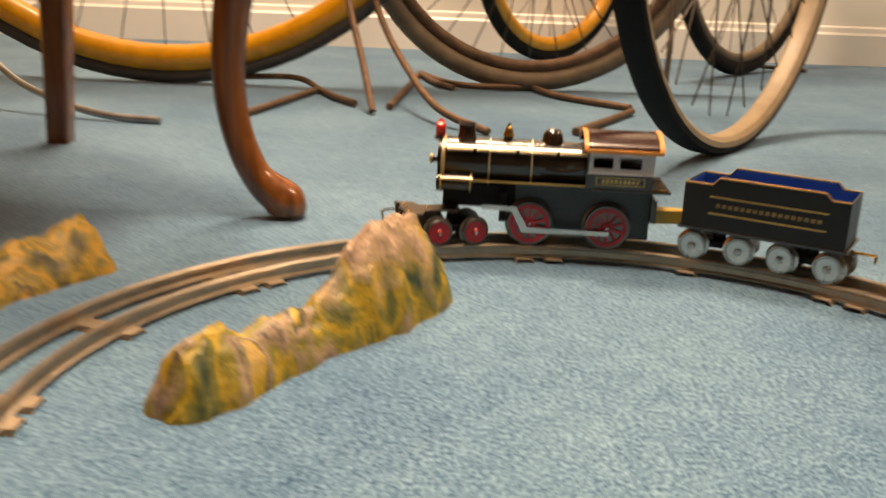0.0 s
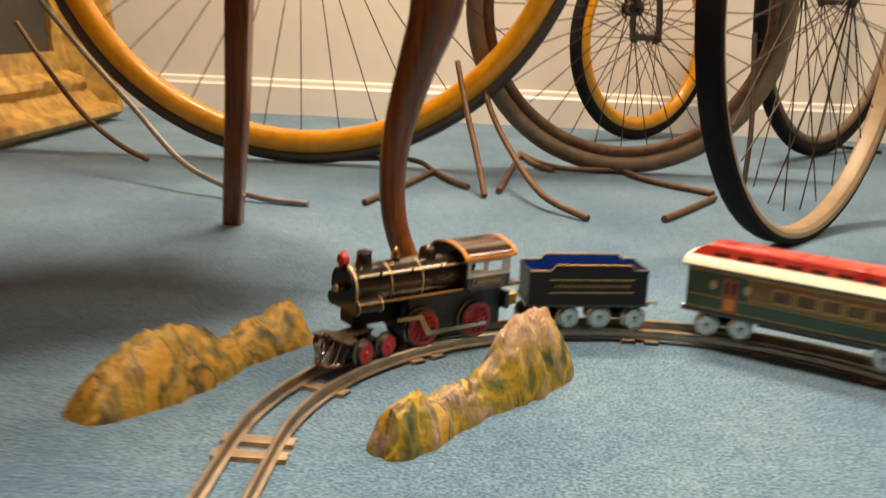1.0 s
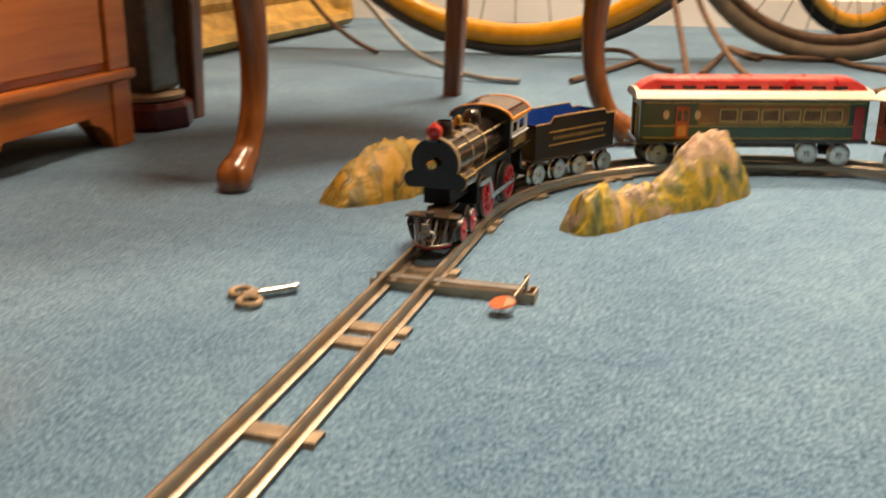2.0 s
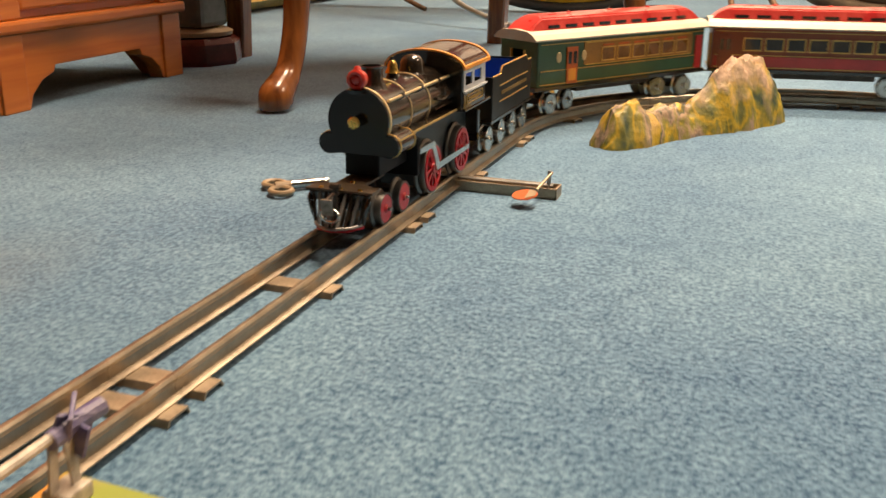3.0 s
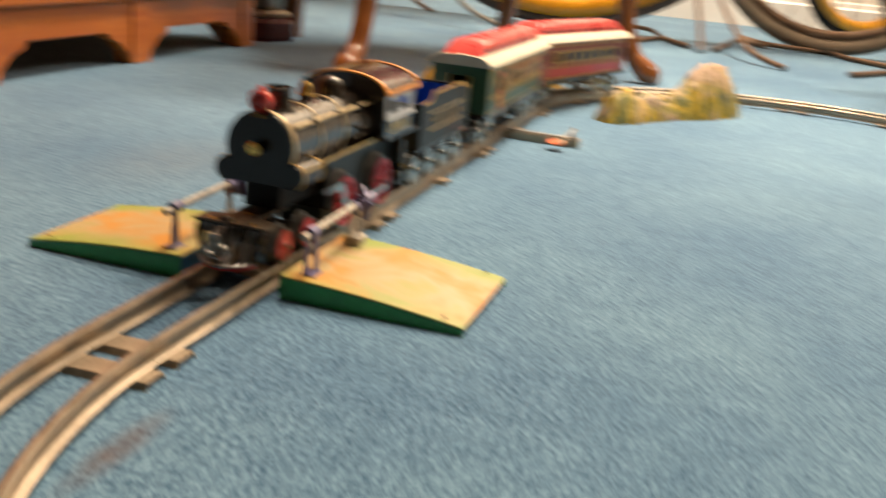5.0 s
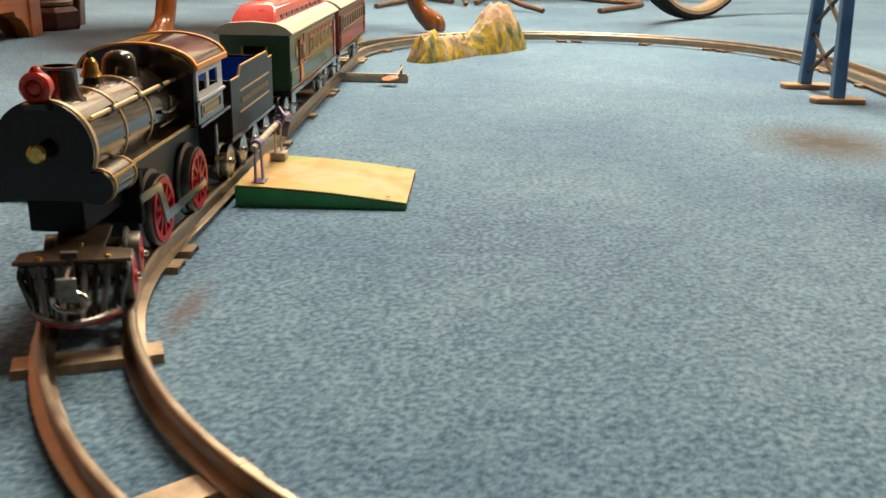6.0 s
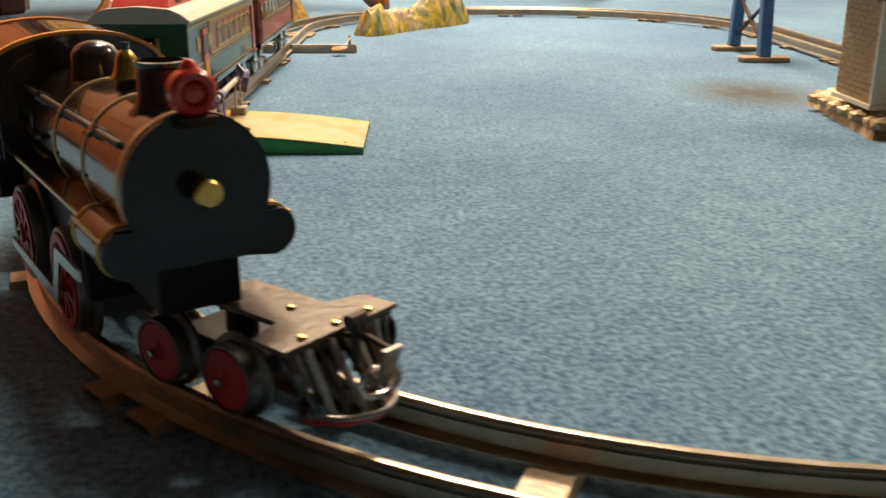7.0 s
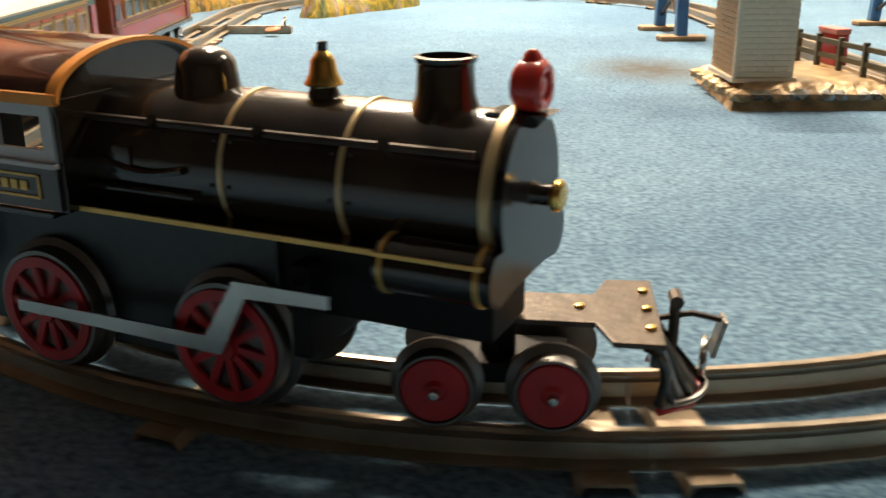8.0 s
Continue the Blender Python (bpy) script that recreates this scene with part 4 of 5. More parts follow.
def coach(name, label, body_mat, low_mat, centre, windows, door_mat, pane_mat, frame_mat, roof_mat):
    """A clerestory passenger coach; local x = 0 is mid-way."""
    t = thing(name, label, "toy coach", "toy train")
    L, w, z0, z1 = 0.1255, 0.0275, 0.0420, 0.0885
    bm = bmesh.new()
    for sd in (-1, 1):
        box(-L, L, sd * w - 0.0008, sd * w + 0.0008, z0, z1, 0.0002, bm)
    for x in (-L, L):
        for sd in (-1, 1):
            box(x - 0.0008, x + 0.0008, sd * 0.0185 - 0.0088, sd * 0.0185 + 0.0088, z0, z1, 0, bm)
        box(x - 0.0008, x + 0.0008, -0.0100, 0.0100, z1 - 0.010, z1, 0, bm)
    body = part("body", bm, body_mat, t)
    part("underframe", box(-L - 0.004, L + 0.004, -w - 0.002, w + 0.002, z0 - 0.003, z0 + 0.0012, 0.0006), BLACK, t)
    part("inside_floor", box(-L + 0.002, L - 0.002, -w + 0.002, w - 0.002, z0 + 0.002, z0 + 0.003), BLACK_MATT, t)
    part("truss_bar", box(-0.055, 0.055, -0.012, 0.012, z0 - 0.011, z0 - 0.004, 0.001), IRON, t)
    for sd in (-1, 1):
        y = w + 0.0014
        part("lower_band", box(-L + 0.002, L - 0.002, sd * (w + 0.0011) - 0.0003, sd * (w + 0.0011) + 0.0003, z0 + 0.004, z0 + 0.0155), low_mat, body)
        for z in (z0 + 0.003, z0 + 0.0165, z1 - 0.004):
            bars(body, "lining", -L + 0.003, L - 0.003, w + 0.0013, sd, z, 0.0008, GOLD)
        # windows, each in its frame
        span = 0.178
        x_first = -span / 2 if windows == 6 else -0.094
        step = span / windows if windows == 6 else 0.188 / windows
        if windows == 6:
            part("window_panel", box(-span / 2 - 0.004 - 0.012, span / 2 - 0.026, sd * (w + 0.0011) - 0.0003, sd * (w + 0.0011) + 0.0003, z0 + 0.0195, z1 - 0.0045), OLIVE, body)
            for zz in (z0 + 0.0192, z1 - 0.0052):
                bars(body, "panel_lining", -span / 2 - 0.014, span / 2 - 0.028, w + 0.0016, sd, zz, 0.0009, YELLOW_LITHO)
            step, x_first = 0.0232, -span / 2 - 0.010
        for k in range(windows):
            xa = x_first + k * step + step * 0.12
            xb = x_first + (k + 1) * step - step * 0.12
            za, zb = z0 + 0.0225, z0 + 0.0345
            fr = bmesh.new()
            for x0, x1, zz0, zz1 in ((xa - 0.0012, xb + 0.0012, za - 0.0014, za), (xa - 0.0012, xb + 0.0012, zb, zb + 0.0014), (xa - 0.0012, xa, za, zb), (xb, xb + 0.0012, za, zb)):
                box(x0, x1, sd * y - 0.0008, sd * y + 0.0008, zz0, zz1, 0, fr)
            win = part("window", fr, frame_mat, body)
            if windows == 6:
                part("top_light", box(xa + 0.001, xb - 0.001, sd * y - 0.0006, sd * y + 0.0006, zb + 0.0020, zb + 0.0040), DOOR_ORANGE, body)
            part("pane", box(xa, xb, sd * y - 0.0004, sd * y + 0.0004, za, zb), pane_mat, win)
        # doors near the ends and small oval lights
        for dx in ((0.080,) if windows == 6 else (0.112, -0.112)):
            d = part("door", box(dx - 0.0075, dx + 0.0075, sd * y - 0.0008, sd * y + 0.0008, z0 + 0.002, z1 - 0.008, 0.0004), door_mat, body)
            for xx in (-0.0035, 0.0035):
                part("door_window", box(dx + xx - 0.0022, dx + xx + 0.0022, sd * (y + 0.0008) - 0.0003, sd * (y + 0.0008) + 0.0003, z0 + 0.022, z0 + 0.034), WINDOW_DARK, d)
            part("door_panel", box(dx - 0.005, dx + 0.005, sd * (y + 0.0008) - 0.0003, sd * (y + 0.0008) + 0.0003, z0 + 0.005, z0 + 0.017), ORANGE if windows == 6 else BROWN_RED, d)
        if windows == 6:
            part("end_door", box(-L + 0.004, -L + 0.015, sd * y - 0.0008, sd * y + 0.0008, z0 + 0.002, z1 - 0.008, 0.0004), MAROON, body)
            for dx in (0.098, 0.063):
                o = lathe([(0.0, 0.0006), (0.0030, 0.0006), (0.0036, 0.0)], None, 16)
                bmesh.ops.scale(o, vec=(1, 1.5, 1), verts=o.verts)
                part("oval_light", join(None, o, Matrix(((1, 0, 0, dx), (0, 0, sd, sd * (y - 0.0002)), (0, 1, 0, z0 + 0.029), (0, 0, 0, 1)))), CREAM_BAND, body)
    # roof: curved cream eaves and a red clerestory with sloping ends
    sec = [(-w - 0.004, z1 - 0.0005), (-w - 0.0045, z1 + 0.001), (-w + 0.001, z1 + 0.0055), (-w + 0.008, z1 + 0.0085), (0, z1 + 0.010), (w - 0.008, z1 + 0.0085), (w - 0.001, z1 + 0.0055), (w + 0.0045, z1 + 0.001), (w + 0.004, z1 - 0.0005)]
    part("roof", prism(sec, 2 * L + 0.014, Matrix(((0, 0, 1, -L - 0.007), (1, 0, 0, 0), (0, 1, 0, 0), (0, 0, 0, 1))), None, 0.0004), ROOF_CREAM, t, "cream-painted eaves of the coach roof")
    bm = bmesh.new()
    levels = [(L + 0.004, 0.0185, z1 + 0.0070), (L - 0.004, 0.0165, z1 + 0.0150), (L - 0.014, 0.0150, z1 + 0.0200), (L - 0.019, 0.0085, z1 + 0.0228)]
    rings = [[bm.verts.new((sx * lx, sy * ly, z)) for sx, sy in ((-1, -1), (1, -1), (1, 1), (-1, 1))] for lx, ly, z in levels]
    for p, q in zip(rings, rings[1:]):
        for k in range(4):
            bm.faces.new((p[k], p[(k + 1) % 4], q[(k + 1) % 4], q[k]))
    bm.faces.new(rings[-1])
    bm.faces.new(rings[0][::-1])
    bmesh.ops.recalc_face_normals(bm, faces=bm.faces)
    bmesh.ops.bevel(bm, geom=bm.edges[:], offset=0.0014, segments=2, affect="EDGES")
    cl = part("clerestory", bm, roof_mat, t, "scarlet painted clerestory roof", smooth=True)
    for sd in (-1, 1):
        for k in range(9):
            x = -0.096 + k * 0.024
            part("vent_slot", box(x - 0.0075, x + 0.0075, sd * 0.0178 - 0.0008, sd * 0.0178 + 0.0004, z1 + 0.0102, z1 + 0.0132), WINDOW_DARK, cl)
    for x in (-0.06, 0.0, 0.06):
        part("roof_vent", lathe([(0.0024, 0), (0.0022, 0.0016), (0, 0.002)], pose(x, 0, z1 + 0.0226), 10), roof_mat, cl)
    for x in (-1, 1):
        bm = tube([(x * L, 0, 0.036), (x * (L + 0.013), 0, 0.036)], 0.0012, 8)
        part("coupling", bm, STEEL, t)
        box_bm = box(x * (L + 0.0005), x * (L + 0.003), -0.0105, -0.009, z0, z1 - 0.01)
        box(x * (L + 0.0005), x * (L + 0.003), 0.009, 0.0105, z0, z1 - 0.01, 0, box_bm)
        part("end_doorway", box_bm, GOLD, body)
    for x in (0.092, -0.092):
        tr = truck("truck", t, x, 0.034, 0.0108, STEEL, STEEL, BLACK_MATT, 0.0195)
        TRUCKS.append((tr, t, centre - x, x))
    MOVERS.append((t, centre - 0.092, centre + 0.092, centre))
    return t


locomotive()
tender()
coach("toy_coach", "green tin toy passenger coach with scarlet clerestory roof and orange door", GREEN, GREEN, 0.523, 6, DOOR_ORANGE, WINDOW_AMBER, GOLD, ROOF_RED)
coach("toy_coach", "maroon tin toy passenger coach with scarlet clerestory roof and dark windows", BROWN_RED, MAROON, 0.805, 8, BROWN_RED, WINDOW_DARK, GOLD, ROOF_RED)


# ---- the papier-mache hills ----
def hill(label, foot_a, foot_b, width, profile, mat, seed, bend=0.0):
    """A ridge from foot_a to foot_b; profile lists (part of its length, height); its body lies left of that line."""
    a, b = Vector((*foot_a, 0)), Vector((*foot_b, 0))
    L = (b - a).length
    d = (b - a).normalized()
    bm = bmesh.new()
    nu, nv = 90, 30
    prof = smooth_line([(p * L, 0, h) for p, h in profile], 10)
    def ridge(u):
        for p, q in zip(prof, prof[1:]):
            if p.x <= u <= q.x and q.x > p.x:
                return p.z + (q.z - p.z) * (u - p.x) / (q.x - p.x)
        return prof[-1].z if u > L / 2 else prof[0].z
    g = {}
    for i in range(nu + 1):
        u = L * i / nu
        end = min(1, i / 5, (nu - i) / 5)
        h = ridge(u)
        half = width * (0.36 + 0.5 * min(1.1, h / 0.06)) * 0.62 * (0.55 + 0.45 * end ** 0.5)
        for j in range(nv + 1):
            v = -1 + 2 * j / nv
            lump = noise.fractal(Vector((u * 52 + seed, v * 2.6, h * 20)), 0.8, 2.1, 5)
            flute = noise.noise(Vector((u * 62 + seed * 2, v * 0.7, 0)))
            core = (1 - abs(v) ** 1.5)
            z = h * core ** 0.8 * (1 + 0.15 * lump) + 0.0045 * flute * (1 - abs(v)) ** 0.3 * (abs(v) + 0.2)
            z += 0.0014 * noise.fractal(Vector((u * 150, v * 7 + seed, 2.0)), 0.7, 2.0, 3) * (1 - abs(v) ** 4)
            y = half * v * (1 + 0.16 * flute) + width * 0.40 + bend * math.sin(math.pi * u / L)
            x = u + 0.003 * lump
            edge = abs(v) > 0.999 or i in (0, nu)
            g[i, j] = bm.verts.new((x, y, 0.0 if edge else max(0.0015, z * (0.25 + 0.75 * end) + 0.001)))
    for i in range(nu):
        for j in range(nv):
            bm.faces.new((g[i, j], g[i + 1, j], g[i + 1, j + 1], g[i, j + 1]))
    ring = [g[i, 0] for i in range(nu + 1)] + [g[nu, j] for j in range(1, nv + 1)] + [g[i, nv] for i in range(nu - 1, -1, -1)] + [g[0, j] for j in range(nv - 1, 0, -1)]
    bm.faces.new(ring[::-1])
    bmesh.ops.recalc_face_normals(bm, faces=bm.faces)
    ob = tagged(part("toy_hill", bm, mat, None, smooth=True), label, "toy hill", "painted toy hills")
    ob.matrix_world = Matrix(((d.x, -d.y, 0, a.x), (d.y, d.x, 0, a.y), (0, 0, 1, 0), (0, 0, 0, 1)))
    return ob


hill("papier-mache toy hill painted pink, green and yellow on the carpet", (0.113, 0.838), (0.262, 1.062), 0.055,
     [(0, 0.022), (0.07, 0.036), (0.15, 0.038), (0.22, 0.029), (0.30, 0.033), (0.38, 0.031), (0.44, 0.026), (0.53, 0.040), (0.62, 0.058), (0.74, 0.070), (0.84, 0.066), (0.93, 0.046), (1.0, 0.012)], HILL_A, 3.1)
hill("papier-mache toy hill painted mustard, green and red beside the track", (-0.127, 0.862), (0.003, 1.112), 0.075,
     [(0, 0.010), (0.12, 0.040), (0.25, 0.052), (0.38, 0.054), (0.48, 0.042), (0.58, 0.026), (0.66, 0.026), (0.74, 0.034), (0.80, 0.028), (0.88, 0.040), (0.95, 0.036), (1.0, 0.014)], HILL_B, 8.7)


# ---- the level crossing ----
def crossing_ramp(label, sd, x_in, x_out, y0, y1):
    """A sloping tin ramp beside the track with two bracket posts and a barrier pole. sd: +1 is east of the track."""
    t = thing("crossing_ramp", label, "toy crossing", "toy level crossing")
    hi, lo = 0.0138, 0.0048
    m = Matrix(((sd, 0, 0, 0), (0, 1, 0, 0), (0, 0, 1, 0), (0, 0, 0, 1)))
    bm = bmesh.new()
    n = 10
    pts = []
    for i in range(n + 1):
        x = x_in + (x_out - x_in) * i / n
        z = hi + (lo - hi) * i / n + 0.0016 * math.sin(math.pi * i / n)
        pts.append((x, z))
    vs = [[bm.verts.new((x, y, z + dz)) for y in (y0, y1) for dz in (0, -0.0009)] for x, z in pts]
    for p, q in zip(vs, vs[1:]):
        bm.faces.new((p[0], q[0], q[2], p[2]))
        bm.faces.new((p[1], p[3], q[3], q[1]))
        bm.faces.new((p[0], p[1], q[1], q[0]))
        bm.faces.new((p[2], q[2], q[3], p[3]))
    bm.faces.new((vs[0][0], vs[0][2], vs[0][3], vs[0][1]))
    bm.faces.new((vs[-1][0], vs[-1][1], vs[-1][3], vs[-1][2]))
    bmesh.ops.transform(bm, matrix=m, verts=bm.verts)
    bmesh.ops.recalc_face_normals(bm, faces=bm.faces)
    top = part("ramp_top", bm, RAMP_TOP, t, "yellow and orange painted tin road surface", smooth=True)
    for y in (y0, y1):
        o = [(x, z - 0.0012) for x, z in pts] + [(x_out, 0.0), (x_in, 0.0)]
        part("ramp_side", join(None, prism(o, 0.0010), m @ Matrix(((1, 0, 0, 0), (0, 0, 1, y - 0.0005), (0, 1, 0, 0), (0, 0, 0, 1)))), RAMP_GREEN, t, "dark green painted ramp side")
    part("ramp_end", join(None, box(x_in - 0.0005, x_in + 0.0005, y0, y1, 0.0, hi - 0.0012), m), RAMP_BLUE if sd < 0 else RAMP_GREEN, t)
    for y in (y0 + 0.004, y1 - 0.004):
        part("nail_hole", join(None, lathe([(0, 0.0002), (0.0014, 0.0002)], pose(x_out - 0.012, y, lo + 0.0026), 10), m), BLACK_MATT, top)
    xb = x_in + 0.012
    for k, y in enumerate((y0 + 0.013, y1 - 0.014)):
        bm = bmesh.new()
        z0 = hi - 0.0006
        for dy in (-0.0035, 0.0035):
            prism([(y + dy * 1.3 - 0.0022, z0), (y + dy * 1.3 + 0.0022, z0), (y + dy * 0.5 + 0.0020, z0 + 0.024), (y + dy * 0.5 - 0.0020, z0 + 0.024)], 0.0009, Matrix(((0, 0, 1, xb + dy * 0.4), (1, 0, 0, 0), (0, 1, 0, 0), (0, 0, 0, 1))), bm)
        box(xb - 0.003, xb + 0.005, y - 0.006, y + 0.006, z0, z0 + 0.001, 0.0003, bm)
        post = part("post", join(None, bm, m), GATE_WHITE if k else PURPLE, t, "bent tin bracket post, purple and worn white")
        bm = lathe([(0.0, 0.0), (0.0034, 0.0), (0.0034, 0.008), (0.0, 0.008)], pose(xb, y - 0.004, z0 + 0.0245) @ ALONG_Y, 12)
        part("clamp", join(None, bm, m), PURPLE, post)
    za = hi + 0.0242
    part("barrier_pole", join(None, tube([(xb, y0 + 0.002, za - 0.001), (xb, y0 + 0.030, za), (xb, y1 - 0.004, za + 0.001)], 0.0020, 10), m), GATE_WHITE, t, "worn white barrier pole", smooth=True)
    # bent purple tin round the pivot: three overlapping tabs and a spindle
    bm = tube([(xb, y1 - 0.012, za + 0.001), (xb + 0.004, y1 + 0.004, za + 0.003)], 0.0034, 10)
    for turn, tip, up in ((35, 20, 0.004), (-30, -15, 0.000), (80, 10, -0.003)):
        own = box(-0.0008, 0.0008, -0.0065, 0.0065, -0.0055, 0.0055, 0.0004)
        join(bm, own, pose(xb + 0.001, y1 - 0.008, za + up, tip, 12, turn))
    part("counterweight", join(None, bm, m), PURPLE, t, "bent purple and grey tin counterweight")
    part("foot_block", join(None, box(xb - 0.005, xb + 0.006, y1 - 0.020, y1 - 0.007, hi - 0.0010, hi + 0.0052, 0.0012), m), GATE_WHITE, t, "worn tan foot of the barrier post")
    return t


crossing_ramp("yellow tin level-crossing ramp with green sides beside the toy track", 1, 0.0275, 0.1355, 0.118, 0.209)
crossing_ramp("yellow tin level-crossing ramp with blue end and green sides", -1, 0.0350, 0.1400, 0.117, 0.207)


# ---- stop lever and winding key ----
def stop_lever():
    t = thing("track_stop_lever", "brown tin track stop lever with a small red signal disc", "toy signal", m=pose(0, 0.670, 0))
    bm = box(-0.030, 0.098, -0.0085, -0.0075, 0, 0.0085, 0.0002)
    box(-0.030, 0.098, 0.0075, 0.0085, 0, 0.0085, 0.0002, bm)
    box(-0.030, 0.098, -0.0085, 0.0085, 0.0, 0.0010, 0, bm)
    box(0.097, 0.0985, -0.0085, 0.0085, 0, 0.0085, 0, bm)
    part("channel", bm, SLEEPER, t)
    part("sliding_bar", box(-0.024, 0.094, -0.0035, 0.0015, 0.0085, 0.0098, 0.0003), DULL_STEEL, t)
    part("pivot_post", tube([(0.090, 0.0, 0.001), (0.0905, 0.001, 0.020)], 0.0016, 8), DULL_STEEL, t)
    part("lever_arm", tube([(0.092, 0.002, 0.0185), (0.086, -0.020, 0.0100)], 0.0011, 8), SLEEPER, t)
    disc = lathe([(0.0, 0.0007), (0.0094, 0.0007), (0.0098, 0.0), (0.0, -0.0003)], pose(0.080, -0.032, 0.0085, 8, -5, 0), 24)
    part("signal_disc", disc, DOOR_ORANGE, t, "red-orange signal disc")
    part("disc_patch", prism([(0.002, -0.0086), (0.0084, -0.0035), (0.0084, 0.0035), (0.002, 0.0086)], 0.0006, pose(0.080, -0.032, 0.0091, 8, -5, 0)), RIM_TAN, t, "bare tan half of the disc")
    return t


stop_lever()


def winding_key():
    t = thing("winding_key", "butterfly-headed steel clockwork winding key lying on the carpet", "key", m=pose(-0.101, 0.616, 0, 0, 0, 42))
    part("shank", tube([(-0.004, 0, 0.0045), (0.030, 0, 0.0045)], 0.0034, 12), STEEL, t, "bright steel key shank", smooth=True)
    bm = bmesh.new()
    for sd in (-1, 1):
        line = [(-0.010 + 0.010 * math.cos(radians(a)) * 0.8, sd * (0.011 + 0.009 * math.sin(radians(a))), 0.0035) for a in range(0, 360, 24)]
        tube(line, 0.0024, 8, bm, True)
    tube([(-0.012, 0, 0.0038), (0.0, 0, 0.0042)], 0.0040, 10, bm)
    part("bow", bm, RIM_TAN, t, "worn brown butterfly grip", smooth=True)
    return t


winding_key()


# ---- the chair ----
def chair():
    t = thing("dining_chair", "polished mahogany chair with cabriole front legs and a red seat", "chair")
    fronts, backs = ((0.092, 1.275), (-0.271, 0.915)), ((-0.230, 1.613), (-0.546, 1.290))
    mid = Vector((sum(p[0] for p in fronts + backs) / 4, sum(p[1] for p in fronts + backs) / 4, 0))
    fwd = (Vector((*fronts[0], 0)) + Vector((*fronts[1], 0)) - Vector((*backs[0], 0)) - Vector((*backs[1], 0))).normalized()
    for f in fronts:
        p = Vector((*f, 0))
        out = (p - mid).normalized()
        pts = [(0.022, 0.004), (0.020, 0.016), (-0.006, 0.040), (-0.024, 0.085), (-0.030, 0.14), (-0.024, 0.20), (-0.006, 0.27), (0.012, 0.33), (0.014, 0.375), (0.0, 0.41)]
        rad = [0.017, 0.020, 0.0145, 0.0145, 0.0155, 0.0175, 0.022, 0.029, 0.033, 0.031]
        line = smooth_line([p + out * (a - 0.010) + Vector((0, 0, z)) for a, z in pts], 5)
        radii = [rad[min(len(rad) - 1, i // 5)] + (rad[min(len(rad) - 1, i // 5 + 1)] - rad[min(len(rad) - 1, i // 5)]) * (i % 5) / 5 for i in range(len(line))]
        bm = tube(line, radii, 14)
        for v in bm.verts:
            v.co.z = max(0.0, v.co.z)
        part("leg", bm, MAHOGANY, t, "carved cabriole front leg with a pad foot", smooth=True)
    for b in backs:
        p = Vector((*b, 0))
        line = [p.copy(), p + fwd * 0.022 + Vector((0, 0, 0.2)), p + fwd * 0.034 + Vector((0, 0, 0.42)), p - fwd * 0.05 + Vector((0, 0, 0.95))]
        part("leg", square_bar(line, [0.028, 0.033, 0.038, 0.030]), MAHOGANY, t, "straight square rear leg")
    rails = [Vector((*fronts[0], 0)), Vector((*fronts[1], 0)), Vector((*backs[1], 0)) + fwd * 0.034, Vector((*backs[0], 0)) + fwd * 0.034]
    for a, b in zip(rails, rails[1:] + rails[:1]):
        d = (b - a).normalized()
        n = Vector((-d.y, d.x, 0))
        own = box(0, (b - a).length, -0.012, 0.012, 0.375, 0.425, 0.004)
        part("seat_rail", join(None, own, Matrix(((d.x, n.x, 0, a.x), (d.y, n.y, 0, a.y), (0, 0, 1, 0), (0, 0, 0, 1)))), MAHOGANY, t)
    c = sum(rails, Vector()) / 4
    bm = bmesh.new()
    rings = []
    for k, (f, z) in enumerate(((0.97, 0.368), (1.05, 0.378), (1.07, 0.43), (1.03, 0.455), (0.85, 0.475), (0.4, 0.485))):
        rings.append([bm.verts.new(c + (r - c) * f + Vector((0, 0, z))) for r in rails])
    for p, q in zip(rings, rings[1:]):
        for k in range(4):
            bm.faces.new((p[k], p[(k + 1) % 4], q[(k + 1) % 4], q[k]))
    bm.faces.new(rings[0][::-1])
    bm.faces.new(rings[-1])
    bmesh.ops.recalc_face_normals(bm, faces=bm.faces)
    bmesh.ops.bevel(bm, geom=bm.edges[:], offset=0.008, segments=2, affect="EDGES")
    part("seat", bm, SEAT_RED, t, "red upholstered seat with a rounded edge", smooth=True)
    a, b = Vector((*backs[0], 0)) - fwd * 0.045, Vector((*backs[1], 0)) - fwd * 0.045
    for z0, z1 in ((0.88, 0.96), (0.62, 0.66)):
        d = (b - a).normalized()
        n = Vector((-d.y, d.x, 0))
        part("back_rail", join(None, box(0, (b - a).length, -0.011, 0.011, z0, z1, 0.004), Matrix(((d.x, n.x, 0, a.x), (d.y, n.y, 0, a.y), (0, 0, 1, 0), (0, 0, 0, 1)))), MAHOGANY, t)
    return t


chair()


